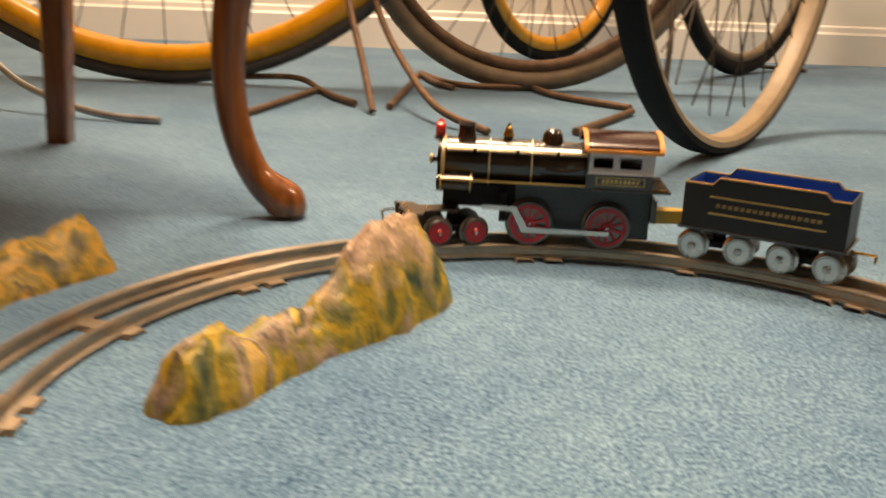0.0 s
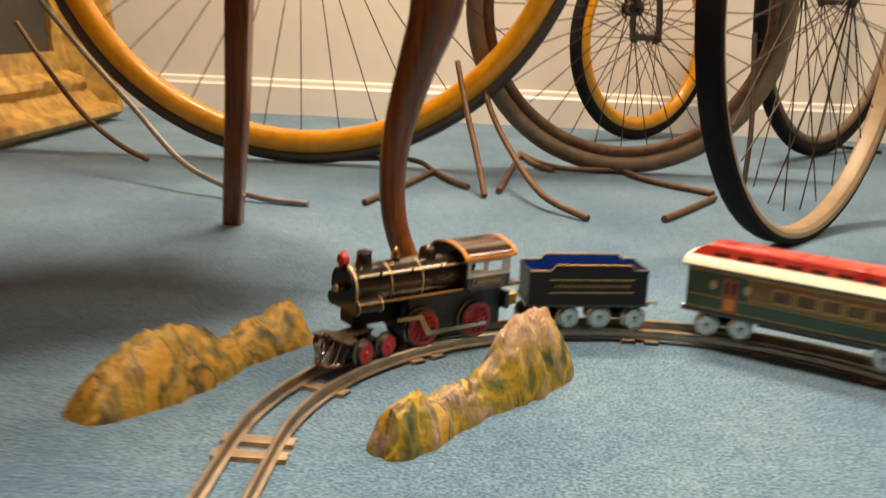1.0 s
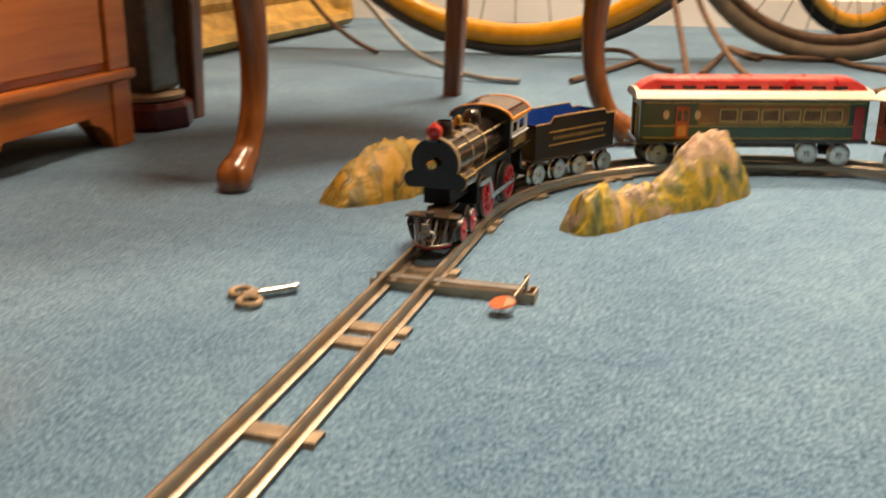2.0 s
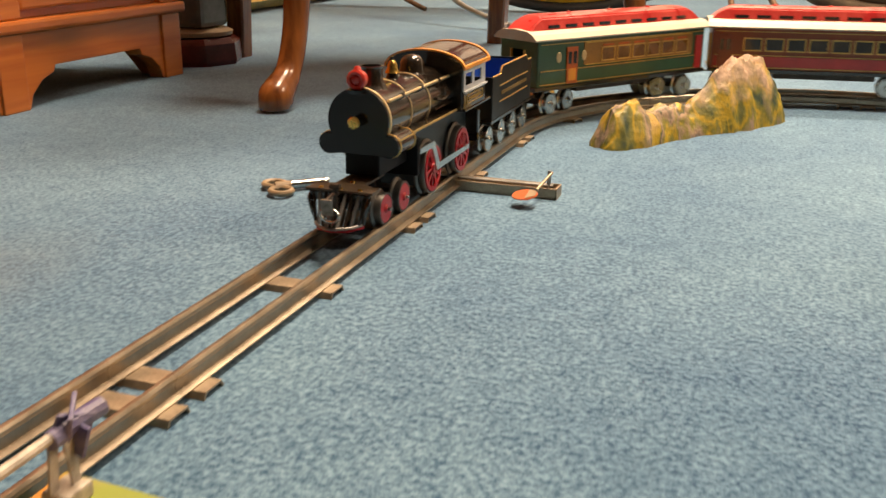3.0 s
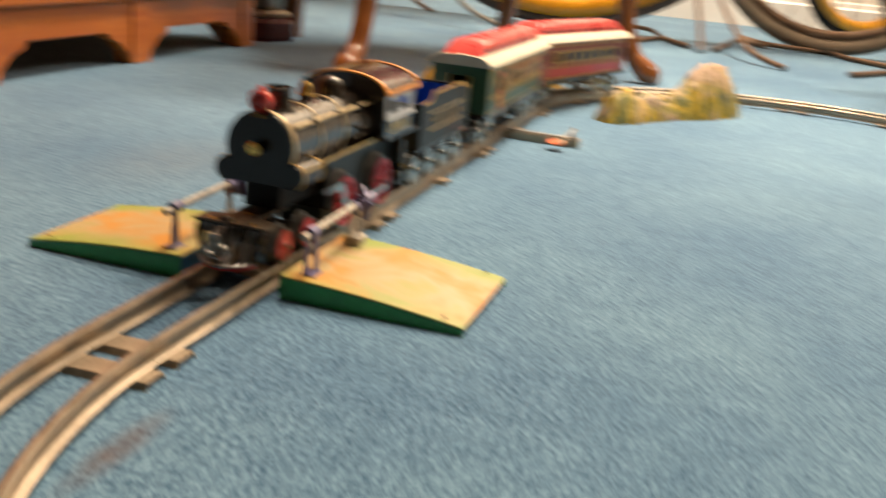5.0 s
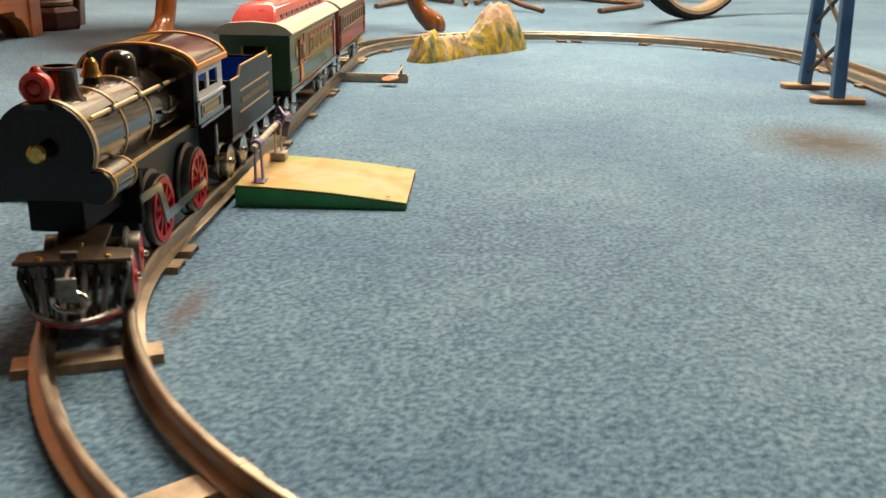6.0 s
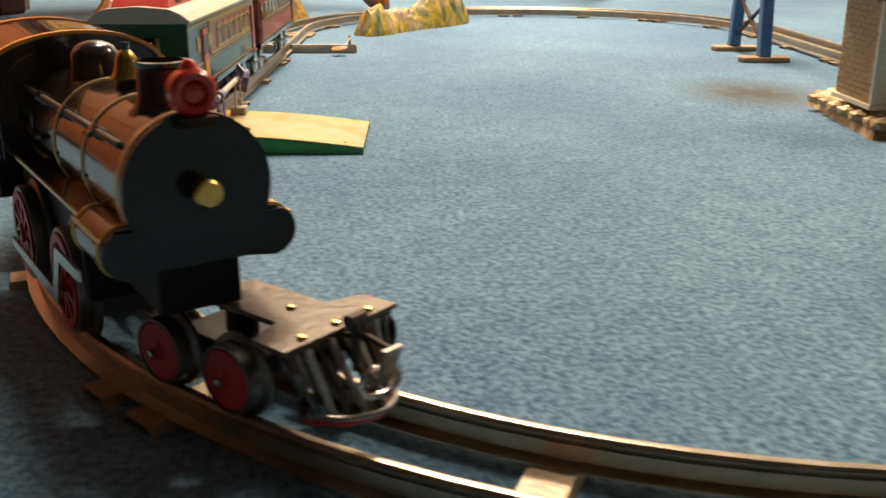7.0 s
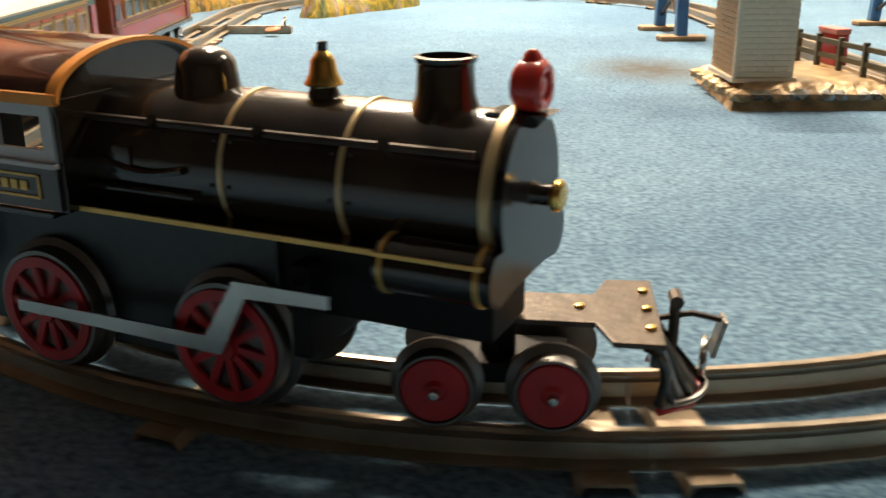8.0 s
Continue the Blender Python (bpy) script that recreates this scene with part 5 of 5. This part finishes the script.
# ---- the cabinet, pedestal and picture frame ----
def cabinet():
    t = thing("cabinet", "orange-brown wooden cabinet on an arched bracket plinth", "cabinet")
    x1, x0, ya, yb, top = -0.527, -0.93, -0.06, 1.105, 0.86
    feet = [-0.05, 0.225, 0.510, 0.795, 1.085]
    # front plinth with bracket feet
    out = [(ya, 0.0)]
    for k, f in enumerate(feet):
        if k:
            out += [(f - 0.022, 0.0)]
        if k < len(feet) - 1:
            g = feet[k + 1]
            out += [(f + 0.022, 0.0), (f + 0.028, 0.015), (f + 0.045, 0.029), (f + 0.064, 0.035), (f + 0.068, 0.043), (g - 0.068, 0.043), (g - 0.064, 0.035), (g - 0.045, 0.029), (g - 0.028, 0.015)]
    out += [(yb, 0.0), (yb, 0.082), (ya, 0.082)]
    out = [out[0]] + [p for i, p in enumerate(out[1:], 1) if p != out[i - 1]]
    part("plinth", prism(out, 0.022, Matrix(((0, 0, 1, x1 - 0.022), (1, 0, 0, 0), (0, 1, 0, 0), (0, 0, 0, 1))), None, 0.0015), CABINET_WOOD, t)
    side = [(x0, 0.0), (x0 + 0.05, 0.0), (x0 + 0.07, 0.022), (x0 + 0.09, 0.043), (x1 - 0.09, 0.043), (x1 - 0.07, 0.022), (x1 - 0.05, 0.0), (x1 - 0.0225, 0.0), (x1 - 0.0225, 0.082), (x0, 0.082)]
    part("side_plinth", prism(side, 0.02, Matrix(((1, 0, 0, 0), (0, 0, 1, yb - 0.02), (0, 1, 0, 0), (0, 0, 0, 1)))), CABINET_WOOD, t)
    part("moulding", box(x0, x1 + 0.008, ya, yb + 0.008, 0.0825, 0.0965, 0.004), CABINET_WOOD, t)
    part("body", box(x0, x1 - 0.006, ya, yb, 0.0970, top), CABINET_WOOD, t)
    for f in feet:
        part("stile", box(x1 - 0.0055, x1 + 0.004, f - 0.022, f + 0.020, 0.0970, top - 0.03, 0.002), CABINET_WOOD, t)
    for f in feet:
        part("foot_block", box(x1 - 0.0005, x1 + 0.0035, f - 0.020, f + 0.018, 0.0, 0.0820, 0.0015), CABINET_WOOD, t)
    for k, (a, b) in enumerate(zip(feet, feet[1:])):
        d = part("drawer_front", box(x1 - 0.0055, x1 + 0.0005, a + 0.024, b - 0.026, 0.106, 0.25, 0.003), CABINET_WOOD, t)
        part("door", box(x1 - 0.0055, x1 + 0.0005, a + 0.024, b - 0.026, 0.265, top - 0.04, 0.003), CABINET_WOOD, t)
    part("top", box(x0 - 0.01, x1 + 0.02, ya - 0.02, yb + 0.02, top + 0.0005, top + 0.025, 0.006), CABINET_WOOD, t)
    return t


cabinet()


def pedestal():
    t = thing("pedestal", "grey-green square column on a dark red rounded base", "pedestal", m=pose(-0.575, 1.215, 0))
    bm = bmesh.new()
    lathe([(0.0, 0.0), (0.066, 0.0), (0.068, 0.006), (0.066, 0.030), (0.058, 0.038), (0.0, 0.040)], None, 8, bm)
    part("base", bm, COLUMN_RED, t, "dark red lacquered base")
    part("collar", lathe([(0.0, 0.0402), (0.054, 0.0402), (0.055, 0.046), (0.046, 0.050), (0, 0.051)], None, 24), RIM_TAN, t, smooth=True)
    part("shaft", box(-0.036, 0.036, -0.036, 0.036, 0.0512, 0.72, 0.008), COLUMN_GREEN, t)
    part("top", box(-0.05, 0.05, -0.05, 0.05, 0.7205, 0.75, 0.006), COLUMN_RED, t)
    return t


pedestal()


def picture_frame():
    t = thing("picture_frame", "large ornate gilt picture frame with a dark canvas", "picture frame", m=pose(-1.015, 0, 0, 0, -4, 0))
    y0, y1, h, w = 1.45, 2.86, 1.05, 0.19
    # section: out from the canvas to the deep carved outer edge (across, depth)
    sec = [(0.0, 0.0), (0.0, 0.105), (0.018, 0.128), (0.036, 0.122), (0.050, 0.090), (0.085, 0.060), (0.105, 0.072), (0.120, 0.068), (0.140, 0.040), (w, 0.034), (w, 0.0)]
    def member(a, b, inward):
        a, b, inward = Vector(a), Vector(b), Vector(inward)
        d = (b - a).normalized()
        n = 40
        bm = bmesh.new()
        rings = []
        for i in range(n + 1):
            ring = []
            for c, dep in sec:
                lo, hi = a + d * c, b - d * c
                p = lo + (hi - lo) * (i / n) + inward * c + Vector((dep, 0, 0))
                if dep > 0.03:
                    p += Vector((0.010 * noise.fractal(p * 28, 1.0, 2.0, 3), 0, 0))
                ring.append(bm.verts.new(p))
            rings.append(ring)
        k = len(sec)
        for p, q in zip(rings, rings[1:]):
            for j in range(k):
                bm.faces.new((p[j], p[(j + 1) % k], q[(j + 1) % k], q[j]))
        bm.faces.new(rings[0][::-1])
        bm.faces.new(rings[-1])
        bmesh.ops.recalc_face_normals(bm, faces=bm.faces)
        return bm
    part("frame_member", member((0, y0, 0), (0, y1, 0), (0, 0, 1)), GILT, t, smooth=True)
    part("frame_member", member((0, y1, 0), (0, y1, h), (0, -1, 0)), GILT, t, smooth=True)
    part("frame_member", member((0, y1, h), (0, y0, h), (0, 0, -1)), GILT, t, smooth=True)
    part("frame_member", member((0, y0, h), (0, y0, 0), (0, 1, 0)), GILT, t, smooth=True)
    part("canvas", box(0.012, 0.020, y0 + w - 0.01, y1 - w + 0.01, w - 0.01, h - w + 0.01), CANVAS, t, "dark brown canvas")
    return t


picture_frame()


# ---- the bicycles ----
def round_rim(w, r, tyre_r, rim_r, tyre_mat, rim_mat, ring):
    part("tyre", tube(ring(r - tyre_r), tyre_r, 14, None, True), tyre_mat, w, smooth=True)
    part("rim", tube(ring(r - 2 * tyre_r - rim_r * 0.55), rim_r, 12, None, True), rim_mat, w, smooth=True)


def bike_wheel(parent, r, tyre_r, rim_r, tyre_mat, rim_mat, spokes, m, hub_w=0.05, flat=False):
    """A spoked wheel in its own x-z plane, hub at the origin."""
    w = part("wheel", lathe([(0.006, -hub_w), (0.016, -hub_w + 0.004), (0.017, -hub_w + 0.012), (0.010, -hub_w + 0.018), (0.010, hub_w - 0.018), (0.017, hub_w - 0.012), (0.016, hub_w - 0.004), (0.006, hub_w)], ALONG_Y, 18), IRON, parent, "iron hub with spokes, rim and tyre", smooth=True)
    w.matrix_basis = m
    n = 72
    ring = lambda rr: [(rr * math.cos(6.28318 * k / n), 0, rr * math.sin(6.28318 * k / n)) for k in range(n)]
    if flat:
        h = tyre_r
        part("tyre", lathe([(r - 0.010, -h), (r - 0.003, -h * 0.92), (r, -h * 0.5), (r, h * 0.5), (r - 0.003, h * 0.92), (r - 0.010, h), (r - 0.010, -h)], ALONG_Y, 72), tyre_mat, w, smooth=True)
        part("rim", lathe([(r - 0.0105, -h * 0.95), (r - 0.0105, h * 0.95), (r - 0.018, h * 0.9), (r - 0.024, h * 0.6), (r - 0.026, 0.0), (r - 0.024, -h * 0.6), (r - 0.018, -h * 0.9), (r - 0.0105, -h * 0.95)], ALONG_Y, 72), rim_mat, w, smooth=True)
    else:
        round_rim(w, r, tyre_r, rim_r, tyre_mat, rim_mat, ring)
    for k in range(spokes):
        bm = bmesh.new()
        a = 6.28318 * k / spokes
        sd = 1 if k % 2 else -1
        lean = a + sd * (0.5 if k % 4 < 2 else -0.5) * 0.25
        tube([(0.015 * math.cos(lean), sd * (hub_w - 0.014), 0.015 * math.sin(lean)), ((r - 2 * tyre_r - rim_r) * math.cos(a), 0, (r - 2 * tyre_r - rim_r) * math.sin(a))], 0.0013, 5, bm)
        part("spoke", bm, IRON, w)
    return w


def bicycle(label, x, y, r, turn, tyre_mat, rim_mat, spokes, tyre_r, rim_r, lift=0.0, fork_lean=0.12, flat=False):
    t = thing("bicycle", label, "bicycle", "old bicycles", pose(x, y, lift + r, 0, 0, turn))
    bike_wheel(t, r, tyre_r, rim_r, tyre_mat, rim_mat, spokes, pose(0, 0, 0), 0.05, flat)
    for sd in (-1, 1):
        part("fork_blade", tube(smooth_line([(0, sd * 0.048, 0), (-0.02, sd * 0.048, r * 0.5), (-fork_lean, sd * 0.040, r + 0.06)], 5), 0.009, 10), IRON, t, smooth=True)
    part("fork_crown", tube([(-fork_lean, -0.042, r + 0.06), (-fork_lean, 0.042, r + 0.06)], 0.013, 10), IRON, t, smooth=True)
    part("head_tube", tube([(-fork_lean, 0, r + 0.06), (-fork_lean - 0.06, 0, r + 0.32)], 0.016, 12), IRON, t, smooth=True)
    part("handlebar", tube(smooth_line([(-fork_lean - 0.02, -0.27, r + 0.30), (-fork_lean - 0.05, -0.1, r + 0.36), (-fork_lean - 0.06, 0, r + 0.34), (-fork_lean - 0.05, 0.1, r + 0.36), (-fork_lean - 0.02, 0.27, r + 0.30)], 5), 0.011, 10), IRON, t, smooth=True)
    return t


bicycle("old bicycle with a large yellow-rimmed wheel and grey tyre", -0.255, 2.24, 0.60, 0, RUBBER_GREY, RIM_YELLOW, 40, 0.016, 0.026)
bicycle("old bicycle with a brown-tyred wheel standing on the carpet", 0.44, 2.32, 0.355, 4, RUBBER_BROWN, RUST, 32, 0.020, 0.013)
bicycle("old bicycle with a turned yellow-rimmed front wheel near the wall", 0.565, 2.98, 0.285, 40, RUBBER, RIM_YELLOW, 28, 0.016, 0.020)
bicycle("old bicycle with a black tyre and tan wooden rim, wheel turned", 0.652, 1.71, 0.385, 52, RUBBER, RIM_TAN, 32, 0.019, 0.012, flat=True)
bicycle("old bicycle with a thin dark tyre and brown rim", 1.02, 2.80, 0.40, 47, RUBBER, RUBBER_BROWN, 32, 0.017, 0.012)


def bicycle_stand(label, lines, r, mat, bright=-1):
    t = thing("bicycle_stand", label, "bicycle stand", "bicycle stands")
    for k, pts in enumerate(lines):
        part("rod", tube(smooth_line(pts, 6), r, 10), DULL_STEEL if k == bright else mat, t, "bright steel rod" if k == bright else "", smooth=True)
    return t


bicycle_stand("bent steel and iron rod stand under the yellow-rimmed bicycle", [
    [(-0.903, 2.3, 0.271), (-0.804, 2.241, 0.168), (-0.711, 2.191, 0.086), (-0.627, 2.158, 0.034), (-0.558, 2.14, 0.006)],
    [(-0.8, 2.2, 0.322), (-0.66, 2.087, 0.222), (-0.515, 1.969, 0.128), (-0.394, 1.862, 0.053), (-0.297, 1.809, 0.021), (-0.221, 1.783, 0.008), (-0.145, 1.77, 0.006)],
    [(-0.054, 1.804, 0.007), (-0.001, 2.011, 0.007), (0.039, 2.178, 0.007)],
    [(0.039, 2.178, 0.007), (-0.020999999999999998, 2.238, 0.02), (-0.19, 2.235, 0.012)],
    [(0.039, 2.178, 0.007), (0.077, 2.081, 0.007), (0.117, 2.008, 0.007)]], 0.0055, RUST, 1)
bicycle_stand("rusty bent rod stand beneath the brown-tyred bicycle", [
    [(0.08, 2.15, 0.235), (0.104, 2.076, 0.152), (0.13, 2.002, 0.075), (0.151, 1.93, 0.006)],
    [(0.123, 2.3, 0.206), (0.154, 2.156, 0.136), (0.197, 2.012, 0.077), (0.253, 1.858, 0.026), (0.327, 1.77, 0.006)],
    [(0.176, 1.982, 0.007), (0.202, 2.254, 0.007), (0.224, 2.509, 0.007)],
    [(0.224, 2.509, 0.007), (0.253, 2.353, 0.007), (0.291, 2.267, 0.007)],
    [(0.224, 2.509, 0.007), (0.3, 2.28, 0.012), (0.43, 2.31, 0.008)],
    [(0.45, 2.31, 0.008), (0.49, 2.195, 0.007), (0.596, 2.073, 0.007)],
    [(0.457, 1.794, 0.007), (0.518, 1.898, 0.007), (0.59, 2.029, 0.007)]], 0.0060, RUST)
bicycle_stand("thin brown rod stand beside the tan-rimmed bicycle", [
    [(0.647, 2.1, 0.315), (0.646, 2.063, 0.221), (0.643, 2.026, 0.129), (0.628, 1.98, 0.016)],
    [(1.113, 2.982, 0.008), (1.217, 2.878, 0.008)]], 0.0050, IRON)


# ---- the toy tower and the toy house ----
def tower(label, place):
    t = thing("toy_tower", label, "toy tower", "toy towers", place)
    h = 0.30
    legs = {}
    for k, (y, x0, x1) in enumerate(((0.690, 0.548, 0.588), (0.586, 0.545, 0.592))):
        xm = (x0 + x1) / 2
        o = [(-0.026, -0.012), (0.026, -0.012), (0.030, 0.0), (0.026, 0.012), (-0.026, 0.012), (-0.030, 0.0)]
        part("foot_plate", prism(o, 0.006, pose(xm, y, 0.0), None, 0.002), FOOT_TAN, t, "tan tin foot plate")
    ends = [(0.566, 0.690), (0.567, 0.584)]
    cx, cy = 0.5665, 0.637
    def at(i, z):
        f = (z - 0.006) / (h - 0.006)
        x, y = ends[i]
        return Vector((x, y + (cy - y) * 0.55 * f, z))
    for i in (0, 1):
        part("leg", square_bar([at(i, 0.0062), at(i, h)], [0.0135, 0.0110], None, 0.0015), TOWER_BLUE, t)
    for k in range(5):
        z0, z1 = 0.018 + k * 0.056, 0.066 + k * 0.056
        for i, j in ((0, 1), (1, 0)):
            part("brace", tube([at(i, z0), at(j, z1)], 0.0026, 6), IRON, t, "dark lattice brace")
    part("platform", box(cx - 0.022, cx + 0.022, cy - 0.035, cy + 0.035, h, h + 0.006, 0.001), TOWER_BLUE, t)
    return t


tower("blue tin lattice toy tower on two tan foot plates", pose(0, 0, 0))
tower("blue tin lattice toy tower on tan foot plates behind the hut", pose(0.297, 0.050, 0))

def station_hut():
    t = thing("toy_hut", "cream embossed-brick toy hut on a painted rocky base with a fence", "toy house")
    # rocky base: a low plateau with broken, lumpy edges
    bm = bmesh.new()
    x0, x1, y0, y1, h = 0.500, 0.640, 0.158, 0.318, 0.018
    n = 26
    g = {}
    for i in range(n + 1):
        for j in range(n + 1):
            u, v = i / n, j / n
            e = min(u, 1 - u, v, 1 - v) * n
            x, y = x0 + (x1 - x0) * u + 0.012 * v * (1 - u), y0 + (y1 - y0) * v
            z = h if e >= 4 else h * (0.15 + 0.85 * (e / 4) ** 0.6) + 0.004 * noise.noise((x * 160, y * 160, 0))
            if e < 4:
                x += 0.0035 * noise.noise((x * 120, y * 120, 5))
                y += 0.0035 * noise.noise((x * 120, y * 120, 9))
            if e == 0:
                z = 0.0
            g[i, j] = bm.verts.new((x, y, max(0.0, z)))
    for i in range(n):
        for j in range(n):
            bm.faces.new((g[i, j], g[i + 1, j], g[i + 1, j + 1], g[i, j + 1]))
    ring = [g[i, 0] for i in range(n + 1)] + [g[n, j] for j in range(1, n + 1)] + [g[i, n] for i in range(n - 1, -1, -1)] + [g[0, j] for j in range(n - 1, 0, -1)]
    bm.faces.new(ring[::-1])
    bmesh.ops.recalc_face_normals(bm, faces=bm.faces)
    part("base", bm, ROCK_FOIL, t, "tan and silver painted lumpy rock base")
    for k in range(20):
        own = bmesh.new()
        bmesh.ops.create_icosphere(own, subdivisions=1, radius=0.0065 + 0.0035 * random.random())
        for v in own.verts:
            v.co *= 1 + 0.35 * noise.noise(v.co * 300 + Vector((k, 0, 0)))
            v.co.z *= 0.6
        front = k < 14
        px = x0 + 0.010 + (x1 - x0 - 0.02) * k / 13 if front else x0 + 0.006 + random.uniform(0, 0.003)
        py = y0 + 0.007 if front else y0 + 0.02 + 0.02 * (k - 14)
        part("rock", join(None, own, pose(px, py, 0.010)), STEEL if front and k % 3 else ROCK_FOIL, t, "silvered rock" if front and k % 3 else "")
    wx0, wx1, wy0, wy1, z0, z1 = 0.509, 0.556, 0.186, 0.251, h, 0.096
    part("wall", box(wx0 + 0.001, wx1 - 0.001, wy0 + 0.0008, wy1 - 0.001, z0, z1), BRICK_CREAM, t)
    rows = 17
    rh = (z1 - z0 - 0.003) / rows
    mesh_cache = {}
    def brick(wid, m, mat):
        key = (round(wid, 5), mat.name)
        if key not in mesh_cache:
            own = box(-wid / 2, wid / 2, -0.0006, 0.0002, -rh / 2 + 0.00025, rh / 2 - 0.00025, 0.0003)
            me = bpy.data.meshes.new("brick")
            own.to_mesh(me)
            own.free()
            me.materials.append(mat)
            mesh_cache[key] = me
        ob = new("brick", mesh_cache[key])
        ob.parent = t
        ob.matrix_basis = m
    for r in range(rows):
        z = z0 + 0.003 + rh * (r + 0.5)
        for face in ("south", "west"):
            length = (wx1 - wx0) if face == "south" else (wy1 - wy0)
            bw = 0.0118
            pos, first = 0.0, True
            while pos < length - 0.0008:
                w = bw / 2 if (first and r % 2) else bw
                w = min(w, length - pos)
                c = pos + w / 2
                if face == "south":
                    brick(w - 0.0007, pose(wx0 + c, wy0 + 0.0004, z, 0, 0, 180), BRICK_CREAM)
                else:
                    brick(w - 0.0007, pose(wx0 + 0.0004, wy0 + c, z, 0, 0, 90), BRICK_TAN)
                pos += w
                first = False
    part("corner_trim", box(wx0 - 0.0012, wx0 + 0.0022, wy0 - 0.0012, wy0 + 0.0022, z0, z1, 0.0004), BRICK_CREAM, t)
    part("plinth_board", box(wx0 - 0.002, wx1 + 0.002, wy0 - 0.002, wy1 + 0.002, z0 - 0.001, z0 + 0.0028, 0.0005), BRICK_CREAM, t)
    bm = bmesh.new()
    cx, cy = (wx0 + wx1) / 2, (wy0 + wy1) / 2
    base = [(wx0 - 0.012, wy0 - 0.012), (wx1 + 0.012, wy0 - 0.012), (wx1 + 0.012, wy1 + 0.012), (wx0 - 0.012, wy1 + 0.012)]
    lo = [bm.verts.new((x, y, z1 + 0.0005)) for x, y in base]
    mid = [bm.verts.new((x, y, z1 + 0.003)) for x, y in base]
    up = [bm.verts.new((cx + (x - cx) * 0.12, cy + (y - cy) * 0.35, z1 + 0.026)) for x, y in base]
    for p, q in ((lo, mid), (mid, up)):
        for k in range(4):
            bm.faces.new((p[k], p[(k + 1) % 4], q[(k + 1) % 4], q[k]))
    bm.faces.new(lo[::-1])
    bm.faces.new(up)
    bmesh.ops.recalc_face_normals(bm, faces=bm.faces)
    part("roof", bm, FOOT_TAN, t, "tan tin hipped roof")
    # stout olive railing along the back of the base
    a, b = Vector((0.600, 0.306, h)), Vector((0.626, 0.166, h))
    d = (b - a).normalized()
    n = Vector((-d.y, d.x, 0))
    for z in (0.010, 0.022):
        own = box(0, (b - a).length, -0.0014, 0.0014, z - 0.0022, z + 0.0022, 0.0006)
        part("fence_rail", join(None, own, Matrix(((d.x, n.x, 0, a.x), (d.y, n.y, 0, a.y), (0, 0, 1, h), (0, 0, 0, 1)))), FENCE_OLIVE, t)
    for f in (0.03, 0.25, 0.48, 0.72, 0.96):
        p = a + (b - a) * f
        part("fence_post", box(p.x - 0.0022, p.x + 0.0022, p.y - 0.0022, p.y + 0.0022, h - 0.001, h + 0.027, 0.0006), FENCE_OLIVE, t)
    return t


station_hut()
tr = thing("toy_luggage_box", "small red and pink painted tin toy luggage box", "toy luggage", m=pose(0.621, 0.276, 0.0182, 0, 0, 10))
part("box_body", box(-0.006, 0.006, -0.014, 0.014, 0.0, 0.026, 0.001), MAROON, tr)
part("box_lid", box(-0.0068, 0.0068, -0.0148, 0.0148, 0.0262, 0.031, 0.001), PINK_TIN, tr, "pinkish red lid")


def motions():
    """All that moves: the train along the oval, its trucks, wheels and rods."""
    # distance of the leading axle along the oval, second by second
    marks = [(0.0, 1.278), (0.5, 1.153), (1.0, 1.026), (1.5, 0.900), (2.0, 0.755), (2.5, 0.627), (3.0, 0.519), (3.5, 0.413), (4.0, 0.316), (4.5, 0.229),
             (5.0, 0.137), (5.5, 0.030), (6.0, -0.087), (6.5, -0.200), (7.0, -0.297), (7.5, -0.399), (8.0, -0.487)]

    def lead(t):
        k = min(len(marks) - 2, int(t / 0.5))
        def val(i):
            if i < 0:
                return 2 * marks[0][1] - marks[1][1]
            if i >= len(marks):
                return 2 * marks[-1][1] - marks[-2][1]
            return marks[i][1]
        f = (t - marks[k][0]) / 0.5
        a, b, c, d = val(k - 1), val(k), val(k + 1), val(k + 2)
        return 0.5 * (2 * b + (c - a) * f + (2 * a - 5 * b + 4 * c - d) * f * f + (3 * b - a - 3 * c + d) * f ** 3)

    times = [2 * i / FPS for i in range(int(8.0 * FPS / 2) + 1)]
    bodies = {}
    for ob, f, r, centre in MOVERS:
        rows = []
        for t in times:
            s = lead(t)
            p, q = on_track(s + f)[0], on_track(s + r)[0]
            d = (p - q).normalized()
            o = p + d * (f - centre)
            rows.append((t, pose(o.x, o.y, 0, 0, 0, math.degrees(math.atan2(d.y, d.x)))))
        bodies[ob] = rows
        walk(ob, rows)
    for ob, vehicle, dist, x in TRUCKS:
        rows = []
        for (t, body) in bodies[vehicle]:
            p, d = on_track(lead(t) + dist)
            d = -d
            world_m = Matrix(((d.x, -d.y, 0, p.x), (d.y, d.x, 0, p.y), (0, 0, 1, 0), (0, 0, 0, 1)))
            rows.append((t, body.inverted() @ world_m))
        walk(ob, rows)
    for ob, base, r, side in WHEELS:
        rows = []
        for t in times:
            turn = math.degrees((lead(0.0) - lead(t)) / r) * side
            rows.append((t, base @ pose(0, 0, 0, 0, turn, 0)))
        walk(ob, rows)
    for ob, r, side in RODS:
        rows = []
        for t in times:
            a = (lead(0.0) - lead(t)) / r + (1.2 if side > 0 else 2.7)
            rows.append((t, pose(0.006 * math.cos(a), 0, -0.0035 * math.sin(a))))
        walk(ob, rows)


motions()
